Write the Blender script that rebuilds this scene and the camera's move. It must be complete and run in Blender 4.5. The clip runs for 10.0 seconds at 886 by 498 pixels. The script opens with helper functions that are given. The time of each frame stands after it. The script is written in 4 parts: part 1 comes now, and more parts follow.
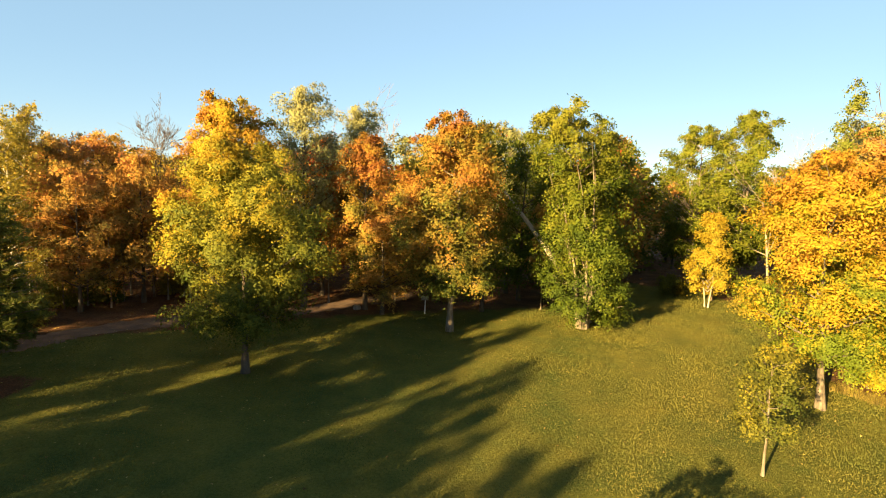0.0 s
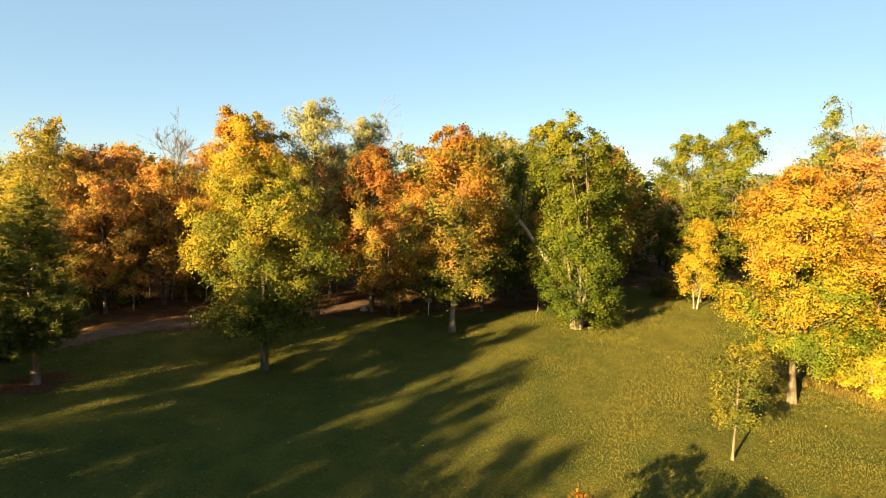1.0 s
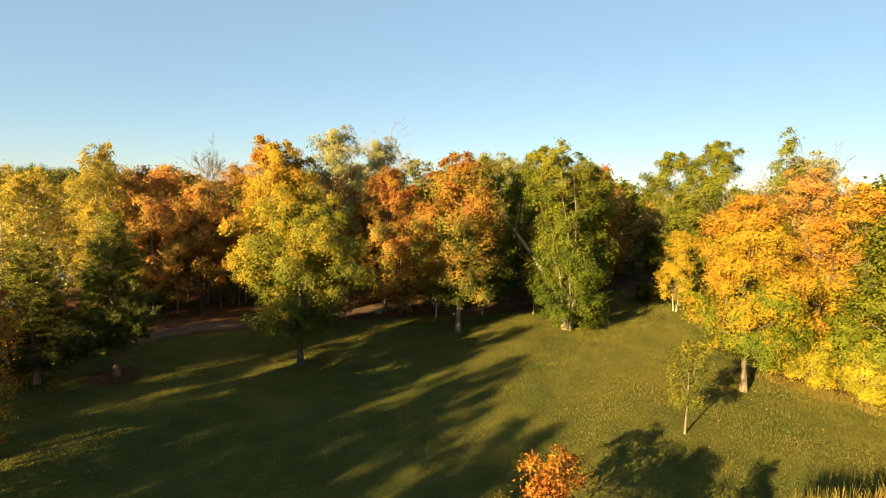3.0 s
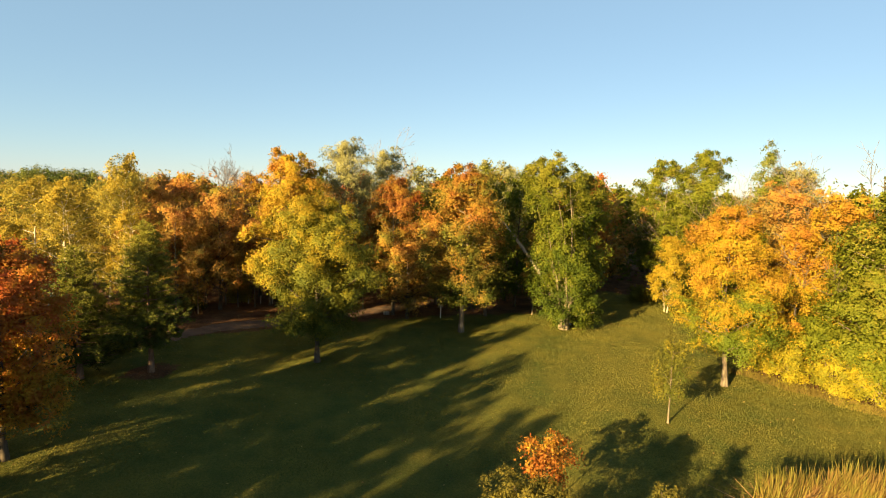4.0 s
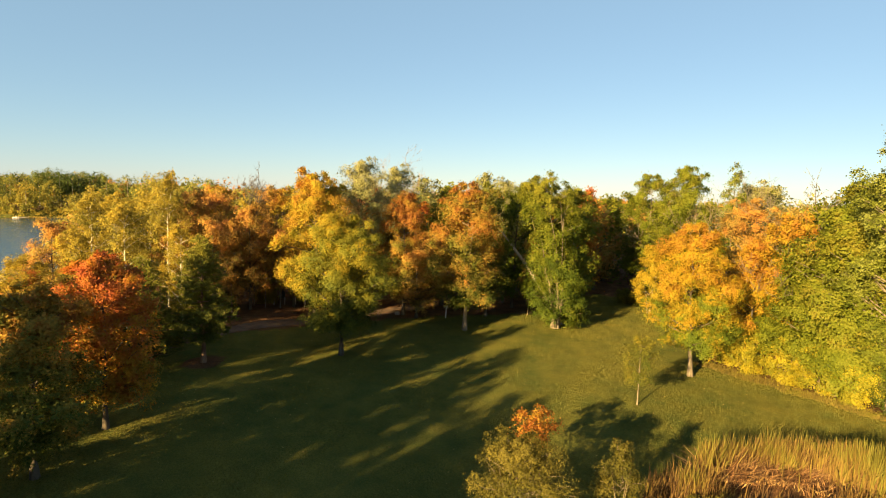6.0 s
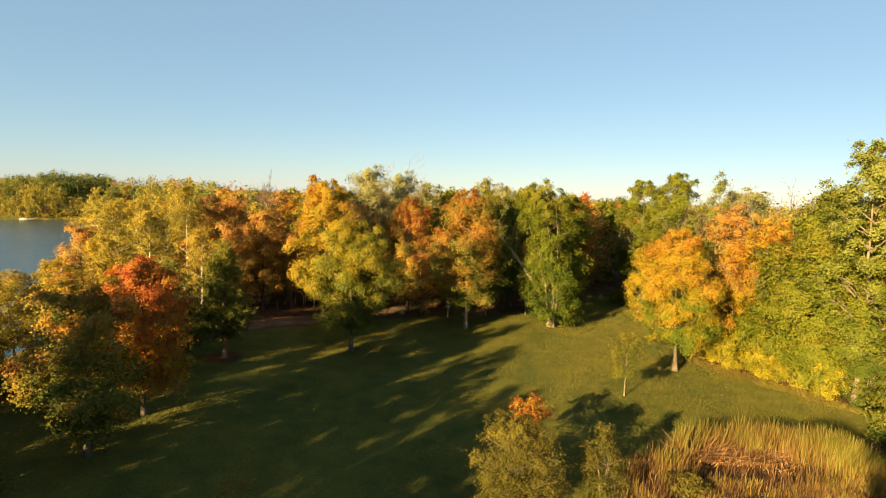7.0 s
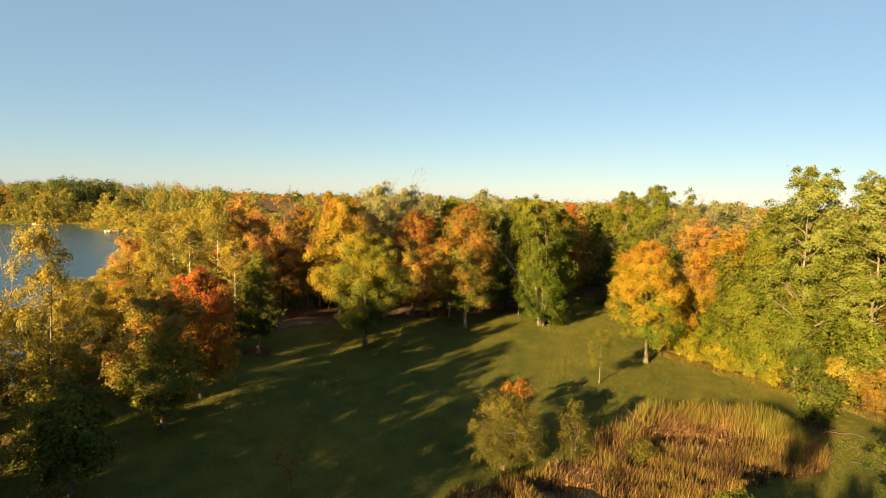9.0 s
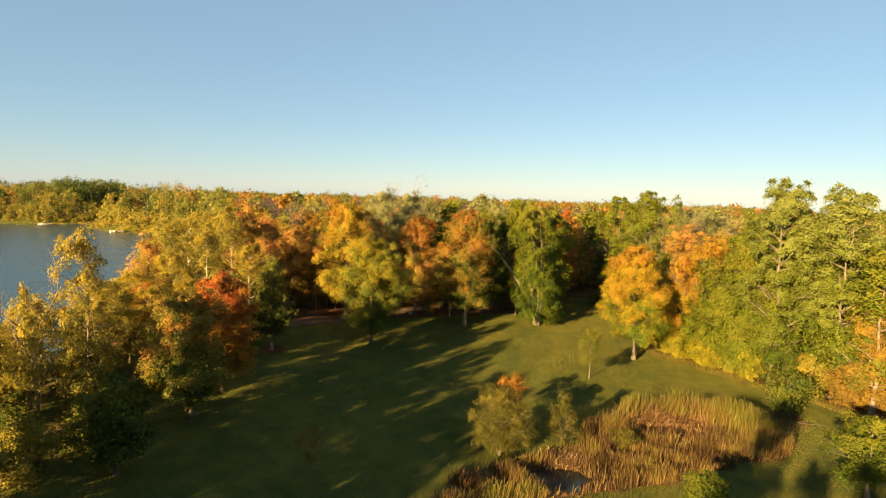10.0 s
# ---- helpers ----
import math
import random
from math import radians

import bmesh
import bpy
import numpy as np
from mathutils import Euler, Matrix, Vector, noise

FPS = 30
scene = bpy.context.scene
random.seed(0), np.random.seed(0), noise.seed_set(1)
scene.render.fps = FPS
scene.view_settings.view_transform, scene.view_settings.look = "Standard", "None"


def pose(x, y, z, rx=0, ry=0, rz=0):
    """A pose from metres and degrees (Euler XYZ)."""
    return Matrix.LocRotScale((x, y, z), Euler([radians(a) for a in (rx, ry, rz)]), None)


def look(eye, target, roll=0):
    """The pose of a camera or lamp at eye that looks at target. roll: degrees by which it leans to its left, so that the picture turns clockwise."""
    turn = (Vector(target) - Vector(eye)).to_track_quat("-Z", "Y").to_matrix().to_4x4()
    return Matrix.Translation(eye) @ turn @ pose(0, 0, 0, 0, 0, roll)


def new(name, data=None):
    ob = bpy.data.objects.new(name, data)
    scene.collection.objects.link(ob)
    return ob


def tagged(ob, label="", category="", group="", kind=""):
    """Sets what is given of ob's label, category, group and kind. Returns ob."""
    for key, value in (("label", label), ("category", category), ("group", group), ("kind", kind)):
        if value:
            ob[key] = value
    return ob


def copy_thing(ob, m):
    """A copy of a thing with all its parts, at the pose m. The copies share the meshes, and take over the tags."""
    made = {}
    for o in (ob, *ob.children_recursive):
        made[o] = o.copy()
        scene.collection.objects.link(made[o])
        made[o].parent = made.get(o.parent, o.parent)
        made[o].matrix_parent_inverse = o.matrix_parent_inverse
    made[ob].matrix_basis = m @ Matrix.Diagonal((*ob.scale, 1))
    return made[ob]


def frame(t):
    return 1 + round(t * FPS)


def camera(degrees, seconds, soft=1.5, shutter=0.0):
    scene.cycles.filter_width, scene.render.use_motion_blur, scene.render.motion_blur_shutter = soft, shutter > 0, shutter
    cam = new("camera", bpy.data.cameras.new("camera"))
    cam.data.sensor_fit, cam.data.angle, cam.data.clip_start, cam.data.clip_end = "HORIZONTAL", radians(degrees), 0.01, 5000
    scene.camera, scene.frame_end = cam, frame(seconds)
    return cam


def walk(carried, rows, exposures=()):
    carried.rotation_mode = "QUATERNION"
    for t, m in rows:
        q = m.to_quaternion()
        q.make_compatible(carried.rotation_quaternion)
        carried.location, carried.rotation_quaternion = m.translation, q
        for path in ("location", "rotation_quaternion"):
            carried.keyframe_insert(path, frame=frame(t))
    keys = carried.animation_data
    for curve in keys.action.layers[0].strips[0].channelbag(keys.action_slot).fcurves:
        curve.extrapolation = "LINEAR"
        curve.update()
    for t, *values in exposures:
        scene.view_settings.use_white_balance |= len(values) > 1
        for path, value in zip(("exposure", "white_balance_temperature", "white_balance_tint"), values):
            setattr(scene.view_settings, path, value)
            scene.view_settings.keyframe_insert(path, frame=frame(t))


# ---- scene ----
cam = camera(78.0, 10.0, soft=1.0)
PATH = [
    (0, (-0.014, -0.255, 10.081), (0.017, 1.733, 9.861), 1.7),
    (0.5, (-0.090, -1.389, 10.295), (-0.061, 0.600, 10.081), 1.6),
    (1, (-0.271, -2.511, 10.642), (-0.239, -0.523, 10.425), 1.7),
    (1.5, (-0.336, -3.789, 10.963), (-0.305, -1.801, 10.748), 1.7),
    (2, (-0.501, -5.041, 11.347), (-0.469, -3.053, 11.129), 1.8),
    (2.5, (-0.703, -6.344, 11.661), (-0.670, -4.356, 11.446), 1.7),
    (4, (-1.492, -10.557, 12.740), (-1.453, -8.569, 12.524), 1.7),
    (4.5, (-1.635, -12.005, 13.035), (-1.597, -10.017, 12.819), 1.8),
    (5, (-1.834, -13.515, 13.367), (-1.796, -11.527, 13.152), 1.8),
    (5.5, (-2.016, -15.003, 13.752), (-1.977, -13.015, 13.537), 1.8),
    (7, (-2.541, -19.733, 14.641), (-2.500, -17.745, 14.430), 1.9),
    (7.5, (-2.661, -21.430, 15.034), (-2.619, -19.442, 14.823), 1.8),
    (8, (-2.744, -23.165, 15.419), (-2.703, -21.176, 15.208), 1.8),
    (8.5, (-2.855, -24.896, 15.783), (-2.812, -22.908, 15.573), 1.8),
    (9, (-2.983, -26.580, 16.164), (-2.939, -24.591, 15.955), 1.7),
    (9.5, (-3.144, -28.308, 16.580), (-3.096, -26.320, 16.371), 1.8),
    (10, (-3.318, -30.067, 17.078), (-3.270, -28.078, 16.865), 1.8),
]
EXPOSURES = [(0.0, 2.86), (2.5, 2.68), (5.0, 2.54), (10.0, 2.40)]
walk(cam, [(t, look(eye, target, roll)) for t, eye, target, roll in PATH], EXPOSURES)

# ---- world, sun ----
SUN_ELEVATION, SHADOW_HEADING = 14.2, 50.0   # degrees; heading of the cast shadows from +x towards +y
world = bpy.data.worlds.new("world")
scene.world = world
world.use_nodes = True
wn = world.node_tree
sky = wn.nodes.new("ShaderNodeTexSky")
sky.sky_type, sky.sun_disc = "NISHITA", False
sky.sun_elevation = radians(SUN_ELEVATION)
sky.sun_rotation = radians(90.0 - (SHADOW_HEADING + 180.0))
sky.air_density, sky.dust_density, sky.ozone_density = 0.9, 0.0, 1.5
wn.nodes["Background"].inputs[1].default_value = 0.0304
haze = wn.nodes.new("ShaderNodeMix")            # thin even haze over the clear sky
haze.data_type = "RGBA"
haze.inputs[0].default_value = 0.57
haze.inputs[7].default_value = (2.13, 3.33, 4.2, 1)
wn.links.new(sky.outputs[0], haze.inputs[6])
wn.links.new(haze.outputs[2], wn.nodes["Background"].inputs[0])
sun = new("sun", bpy.data.lights.new("sun", "SUN"))
sun.data.energy, sun.data.angle, sun.data.color = 5.0, radians(0.6), (1.0, 0.70, 0.28)
hx, hy = math.cos(radians(SHADOW_HEADING)), math.sin(radians(SHADOW_HEADING))
sun.matrix_world = look((-40 * hx, -40 * hy, 40 * math.tan(radians(SUN_ELEVATION))), (0, 0, 0))


# ---- materials ----
def material(name):
    m = bpy.data.materials.new(name)
    m.use_nodes = True
    nt = m.node_tree
    nt.nodes.clear()
    return m, nt, nt.nodes.new("ShaderNodeOutputMaterial")


def node(nt, kind, **values):
    n = nt.nodes.new(kind)
    for key, value in values.items():
        n.inputs[key.replace("_", " ")].default_value = value
    return n


def maths(nt, op, a, b=None, clamp=False):
    n = nt.nodes.new("ShaderNodeMath")
    n.operation, n.use_clamp = op, clamp
    for k, v in enumerate((a, b)):
        if v is None:
            continue
        if isinstance(v, (int, float)):
            n.inputs[k].default_value = v
        else:
            nt.links.new(v, n.inputs[k])
    return n.outputs[0]


def ramp(nt, fac, stops):
    n = nt.nodes.new("ShaderNodeValToRGB")
    e = n.color_ramp.elements
    while len(e) < len(stops):
        e.new(0.5)
    for k, (p, c) in enumerate(stops):
        e[k].position, e[k].color = p, (*c, 1)
    nt.links.new(fac, n.inputs[0])
    return n.outputs[0]


def mixed(nt, fac, a, b, blend="MIX"):
    n = nt.nodes.new("ShaderNodeMix")
    n.data_type, n.blend_type = "RGBA", blend
    for k, v in ((0, fac), (6, a), (7, b)):
        if isinstance(v, (int, float)):
            n.inputs[k].default_value = v
        elif isinstance(v, tuple):
            n.inputs[k].default_value = (*v, 1)
        else:
            nt.links.new(v, n.inputs[k])
    return n.outputs[2]


def noise_at(nt, scale, detail=3, coords="Object", rough=0.5):
    tc = nt.nodes.new("ShaderNodeTexCoord")
    n = node(nt, "ShaderNodeTexNoise", Scale=scale, Detail=detail, Roughness=rough)
    nt.links.new(tc.outputs[coords], n.inputs["Vector"])
    return n.outputs["Fac"]


def bump_of(nt, height, strength, distance):
    b = node(nt, "ShaderNodeBump", Strength=strength, Distance=distance)
    nt.links.new(height, b.inputs["Height"])
    return b.outputs[0]


def leaf_material(name, stops, rise=0.0, patch=0.45, spread=0.16, through_share=0.42, vary=0.22):
    """Leaves: palette stops run over patches of the crown, single leaves and (rise) from the lowest to the topmost ones."""
    m, nt, out = material(name)
    n1 = noise_at(nt, patch, 2)
    n2 = noise_at(nt, patch * 4, 2)
    geo, info, tc = nt.nodes.new("ShaderNodeNewGeometry"), nt.nodes.new("ShaderNodeObjectInfo"), nt.nodes.new("ShaderNodeTexCoord")
    sep = nt.nodes.new("ShaderNodeSeparateXYZ")
    nt.links.new(tc.outputs["Generated"], sep.inputs[0])
    f = maths(nt, "MULTIPLY", maths(nt, "SUBTRACT", n1, 0.5), 1.7)
    f = maths(nt, "ADD", f, maths(nt, "MULTIPLY", maths(nt, "SUBTRACT", n2, 0.5), 0.9))
    f = maths(nt, "ADD", f, maths(nt, "MULTIPLY", maths(nt, "SUBTRACT", geo.outputs["Random Per Island"], 0.5), spread))
    f = maths(nt, "ADD", f, maths(nt, "MULTIPLY", maths(nt, "SUBTRACT", info.outputs["Random"], 0.5), 0.3))
    # some palettes use this rise to paint sunlit tops and shaded feet into the colour
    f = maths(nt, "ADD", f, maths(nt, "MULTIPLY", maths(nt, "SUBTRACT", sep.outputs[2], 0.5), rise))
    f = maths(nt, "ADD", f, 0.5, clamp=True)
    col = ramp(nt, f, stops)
    hsv = node(nt, "ShaderNodeHueSaturation")
    nt.links.new(maths(nt, "ADD", 1.0 - vary * 0.5, maths(nt, "MULTIPLY", geo.outputs["Random Per Island"], vary)), hsv.inputs["Value"])
    nt.links.new(col, hsv.inputs["Color"])
    p = node(nt, "ShaderNodeBsdfPrincipled", Roughness=0.65)
    p.inputs["Specular IOR Level"].default_value = 0.12
    t = nt.nodes.new("ShaderNodeBsdfTranslucent")
    nt.links.new(hsv.outputs[0], p.inputs["Base Color"])
    nt.links.new(hsv.outputs[0], t.inputs["Color"])
    mix = nt.nodes.new("ShaderNodeMixShader")
    mix.inputs[0].default_value = through_share
    nt.links.new(p.outputs[0], mix.inputs[1])
    nt.links.new(t.outputs[0], mix.inputs[2])
    nt.links.new(mix.outputs[0], out.inputs[0])
    return m


def rough_material(name, dark, light, scale=6.0, rough=0.9, relief=0.03, stretch=(1, 1, 0.25), fine=30.0):
    m, nt, out = material(name)
    tc = nt.nodes.new("ShaderNodeTexCoord")
    mp = nt.nodes.new("ShaderNodeMapping")
    mp.inputs["Scale"].default_value = stretch
    nt.links.new(tc.outputs["Object"], mp.inputs[0])
    a, b = node(nt, "ShaderNodeTexNoise", Scale=scale, Detail=4), node(nt, "ShaderNodeTexNoise", Scale=fine, Detail=2)
    nt.links.new(mp.outputs[0], a.inputs["Vector"])
    nt.links.new(mp.outputs[0], b.inputs["Vector"])
    f = maths(nt, "ADD", maths(nt, "MULTIPLY", a.outputs["Fac"], 0.7), maths(nt, "MULTIPLY", b.outputs["Fac"], 0.3))
    p = node(nt, "ShaderNodeBsdfPrincipled", Roughness=rough)
    nt.links.new(ramp(nt, f, [(0.35, dark), (0.65, light)]), p.inputs["Base Color"])
    nt.links.new(bump_of(nt, f, 0.8, relief), p.inputs["Normal"])
    nt.links.new(p.outputs[0], out.inputs[0])
    return m


GREEN_D, GREEN, OLIVE = (0.022, 0.038, 0.008), (0.054, 0.077, 0.012), (0.109, 0.112, 0.018)
YGREEN, YELLOW, GOLD = (0.179, 0.160, 0.020), (0.325, 0.238, 0.022), (0.340, 0.194, 0.022)
ORANGE, RUST, BROWN = (0.295, 0.131, 0.022), (0.190, 0.072, 0.020), (0.083, 0.042, 0.016)
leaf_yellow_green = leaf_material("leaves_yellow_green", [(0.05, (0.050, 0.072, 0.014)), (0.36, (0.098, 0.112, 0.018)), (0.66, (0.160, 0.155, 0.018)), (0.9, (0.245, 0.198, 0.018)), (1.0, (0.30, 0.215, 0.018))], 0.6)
leaf_gold = leaf_material("leaves_gold", [(0.1, YGREEN), (0.4, YELLOW), (0.65, GOLD), (0.95, ORANGE)], 0.5)
leaf_maple = leaf_material("leaves_gold_orange", [(0.05, (0.10, 0.135, 0.014)), (0.27, (0.185, 0.185, 0.015)), (0.44, (0.35, 0.23, 0.016)), (0.74, GOLD), (1.0, ORANGE)], 0.65)
leaf_orange = leaf_material("leaves_orange_green", [(0.05, GREEN), (0.25, OLIVE), (0.45, (0.185, 0.150, 0.027)), (0.66, (0.290, 0.165, 0.027)), (0.86, (0.275, 0.120, 0.027)), (1.0, RUST)], 0.5, 0.35)
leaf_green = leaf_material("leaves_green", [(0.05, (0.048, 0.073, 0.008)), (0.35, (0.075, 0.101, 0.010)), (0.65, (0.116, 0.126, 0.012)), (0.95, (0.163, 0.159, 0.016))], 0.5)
leaf_olive = leaf_material("leaves_olive", [(0.1, GREEN), (0.45, OLIVE), (0.8, YGREEN), (0.97, YELLOW)], 0.25)
leaf_ash = leaf_material("leaves_ash", [(0.1, (0.061, 0.084, 0.009)), (0.4, (0.104, 0.123, 0.010)), (0.7, (0.152, 0.164, 0.016)), (0.97, YGREEN)], 0.3)
leaf_thicket = leaf_material("leaves_thicket", [(0.1, (0.17, 0.165, 0.016)), (0.4, (0.29, 0.245, 0.018)), (0.9, (0.37, 0.27, 0.018))], 0.2)
leaf_tan = leaf_material("leaves_tan", [(0.1, (0.104, 0.070, 0.018)), (0.45, (0.200, 0.123, 0.022)), (0.75, (0.280, 0.164, 0.022)), (0.95, (0.240, 0.180, 0.018))], 0.0)
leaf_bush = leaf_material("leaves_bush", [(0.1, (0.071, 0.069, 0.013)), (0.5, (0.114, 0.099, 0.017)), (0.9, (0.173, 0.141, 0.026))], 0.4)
leaf_ember = leaf_material("leaves_ember", [(0.1, (0.10, 0.03, 0.012)), (0.45, (0.22, 0.066, 0.014)), (0.8, ORANGE), (1.0, GOLD)], 0.3, 1.2)
leaf_yellow = leaf_material("leaves_yellow", [(0.1, YGREEN), (0.35, YELLOW), (0.75, YELLOW), (1.0, GOLD)], 0.3)
leaf_birch = leaf_material("leaves_birch", [(0.05, (0.147, 0.139, 0.031)), (0.4, (0.233, 0.192, 0.031)), (0.75, (0.304, 0.226, 0.031)), (0.98, (0.332, 0.235, 0.026))], 0.3)
# green low down; the sunlit yellow-green of the top is painted by the palette
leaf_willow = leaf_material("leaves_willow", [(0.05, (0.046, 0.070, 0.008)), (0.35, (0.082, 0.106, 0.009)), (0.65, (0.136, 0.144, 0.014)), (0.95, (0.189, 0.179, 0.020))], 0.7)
# rises to pale green: sunlight on the crown tops is put into the colour
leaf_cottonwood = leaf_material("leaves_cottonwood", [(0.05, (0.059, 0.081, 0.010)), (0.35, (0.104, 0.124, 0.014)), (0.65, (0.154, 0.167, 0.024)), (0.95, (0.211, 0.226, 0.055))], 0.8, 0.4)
leaf_rust = leaf_material("leaves_rust", [(0.05, (0.155, 0.136, 0.035)), (0.25, (0.278, 0.196, 0.046)), (0.5, (0.381, 0.217, 0.050)), (0.75, (0.361, 0.169, 0.042)), (0.97, (0.247, 0.092, 0.035))], 0.2)
leaf_red = leaf_material("leaves_red", [(0.05, OLIVE), (0.25, (0.34, 0.20, 0.02)), (0.45, (0.34, 0.15, 0.02)), (0.65, (0.34, 0.115, 0.024)), (0.95, (0.29, 0.072, 0.026))], 0.45)
leaf_silver = leaf_material("leaves_grey_green", [(0.1, (0.112, 0.119, 0.031)), (0.4, (0.176, 0.176, 0.058)), (0.8, (0.248, 0.238, 0.102))], 0.3)
# dark needles low down, sunlit yellowish ones on top: that light is painted
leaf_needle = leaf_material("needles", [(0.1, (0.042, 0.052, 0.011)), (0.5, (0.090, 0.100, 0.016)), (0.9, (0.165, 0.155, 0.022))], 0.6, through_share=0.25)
leaf_fallen = leaf_material("leaves_fallen", [(0.1, BROWN), (0.4, (0.192, 0.128, 0.038)), (0.8, (0.288, 0.218, 0.064))], 0.0, 2.0, 0.9, 0.1)
# tan dry stalks below green blades, with shade at the feet painted in dark brown
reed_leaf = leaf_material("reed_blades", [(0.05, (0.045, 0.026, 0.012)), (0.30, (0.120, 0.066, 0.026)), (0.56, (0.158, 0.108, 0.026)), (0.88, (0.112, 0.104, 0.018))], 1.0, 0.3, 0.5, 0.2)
reed_dead = leaf_material("reed_litter", [(0.1, (0.090, 0.045, 0.022)), (0.5, (0.192, 0.102, 0.045)), (0.9, (0.269, 0.173, 0.077))], 0.0, 0.8, 0.8, 0.1)
bark_grey = rough_material("bark_grey", (0.066, 0.050, 0.033), (0.198, 0.158, 0.112))
bark_dark = rough_material("bark_dark", (0.030, 0.023, 0.017), (0.086, 0.066, 0.046))
bark_pale = rough_material("bark_pale", (0.145, 0.119, 0.086), (0.330, 0.290, 0.224))
bark_birch = rough_material("bark_birch", (0.30, 0.26, 0.20), (0.62, 0.57, 0.47))
bark_pine = rough_material("bark_pine", (0.066, 0.036, 0.023), (0.198, 0.125, 0.079))
bark_twig = rough_material("bark_twig", (0.10, 0.072, 0.05), (0.23, 0.175, 0.12))
soil_dark = rough_material("soil_mulch", (0.040, 0.020, 0.013), (0.132, 0.073, 0.040), 3.0, 0.95, 0.05, (0.660, 0.660, 0.660))
dirt = rough_material("path_dirt", (0.050, 0.027, 0.015), (0.135, 0.076, 0.042), 1.2, 0.95, 0.04, (1, 1, 1), 9.0)
wood_grey = rough_material("weathered_wood", (0.16, 0.13, 0.10), (0.36, 0.31, 0.25), 4.0)
painted_pale = rough_material("pale_paint", (0.55, 0.53, 0.48), (0.75, 0.73, 0.68), 2.0, 0.5, 0.004, (1, 1, 1))


def ground_material():
    m, nt, out = material("ground_cover")
    attr = nt.nodes.new("ShaderNodeAttribute")
    attr.attribute_name = "litter"
    big, mid, fine = noise_at(nt, 0.09, 3), noise_at(nt, 0.7, 4), noise_at(nt, 9.0, 4, rough=0.7)
    f = maths(nt, "ADD", maths(nt, "MULTIPLY", big, 0.5), maths(nt, "MULTIPLY", mid, 0.5))
    grass = ramp(nt, f, [(0.36, (0.066, 0.084, 0.020)), (0.5, (0.114, 0.114, 0.024)), (0.64, (0.162, 0.141, 0.028))])
    blades = ramp(nt, fine, [(0.3, (0.65, 0.7, 0.6)), (0.7, (1.25, 1.2, 1.15))])
    grass = mixed(nt, 1.0, grass, blades, "MULTIPLY")
    lf = maths(nt, "ADD", maths(nt, "MULTIPLY", mid, 0.5), maths(nt, "MULTIPLY", fine, 0.5))
    litter = ramp(nt, lf, [(0.35, (0.045, 0.025, 0.014)), (0.55, (0.130, 0.066, 0.032)), (0.7, (0.25, 0.135, 0.055))])
    edge = maths(nt, "ADD", attr.outputs["Fac"], maths(nt, "MULTIPLY", maths(nt, "SUBTRACT", mid, 0.5), 0.9))
    edge = ramp(nt, edge, [(0.4, (0, 0, 0)), (0.6, (1, 1, 1))])
    p = node(nt, "ShaderNodeBsdfPrincipled", Roughness=0.95)
    p.inputs["Specular IOR Level"].default_value = 0.1
    nt.links.new(mixed(nt, edge, grass, litter), p.inputs["Base Color"])
    tufts = noise_at(nt, 22.0, 3, rough=0.7)
    h = maths(nt, "ADD", maths(nt, "MULTIPLY", fine, 0.6), maths(nt, "ADD", maths(nt, "MULTIPLY", mid, 1.5), maths(nt, "MULTIPLY", tufts, 0.8)))
    nt.links.new(bump_of(nt, h, 1.0, 0.2), p.inputs["Normal"])
    nt.links.new(p.outputs[0], out.inputs[0])
    return m


def water_material(name, tint, ripple, size):
    m, nt, out = material(name)
    p = node(nt, "ShaderNodeBsdfPrincipled", Roughness=0.18)
    p.inputs["Base Color"].default_value = (*tint, 1)
    p.inputs["IOR"].default_value = 1.33
    n = maths(nt, "ADD", noise_at(nt, size, 4), maths(nt, "MULTIPLY", noise_at(nt, size * 0.12, 2), 2.0))
    nt.links.new(bump_of(nt, n, ripple, 0.15), p.inputs["Normal"])
    nt.links.new(p.outputs[0], out.inputs[0])
    return m


ground_cover = ground_material()
lake_water = water_material("lake_water", (0.022, 0.050, 0.075), 1.0, 1.2)
pool_water = water_material("pool_water", (0.015, 0.015, 0.012), 0.1, 2.0)


# ---- mesh helpers ----
def mesh_np(name, verts, quads, mat, smooth=False, normals=None):
    me = bpy.data.meshes.new(name)
    v, q = np.asarray(verts, np.float32).reshape(-1, 3), np.asarray(quads, np.int32)
    me.vertices.add(len(v))
    me.vertices.foreach_set("co", v.ravel())
    k = q.shape[1]
    me.loops.add(q.size)
    me.loops.foreach_set("vertex_index", q.ravel())
    me.polygons.add(len(q))
    me.polygons.foreach_set("loop_start", np.arange(0, q.size, k, dtype=np.int32))
    me.polygons.foreach_set("use_smooth", np.full(len(q), smooth))
    me.update(calc_edges=True)
    if normals is not None:      # leaves shade softly with the clump that they belong to
        me.polygons.foreach_set("use_smooth", np.full(len(q), True))
        me.attributes.new("custom_normal", "FLOAT_VECTOR", "POINT").data.foreach_set("vector", np.asarray(normals, np.float32).ravel())
    me.materials.append(mat)
    return me


def part(name, bm, mat, parent, label=""):
    """Links a bmesh, or a ready mesh, as one mesh object under a thing or a part."""
    if isinstance(bm, bmesh.types.BMesh):
        me = bpy.data.meshes.new(name)
        bm.to_mesh(me)
        bm.free()
        me.materials.append(mat)
    else:
        me = bm
    ob = new(name, me)
    ob.parent = parent
    if label:
        ob["label"] = label
    return ob


def thing(name, label, category, at, group="", kind="", turn=0.0):
    ob = new(name)
    ob.empty_display_size = 0.3
    ob.matrix_world = pose(*at, 0, 0, turn)
    return tagged(ob, label, category, group, kind)


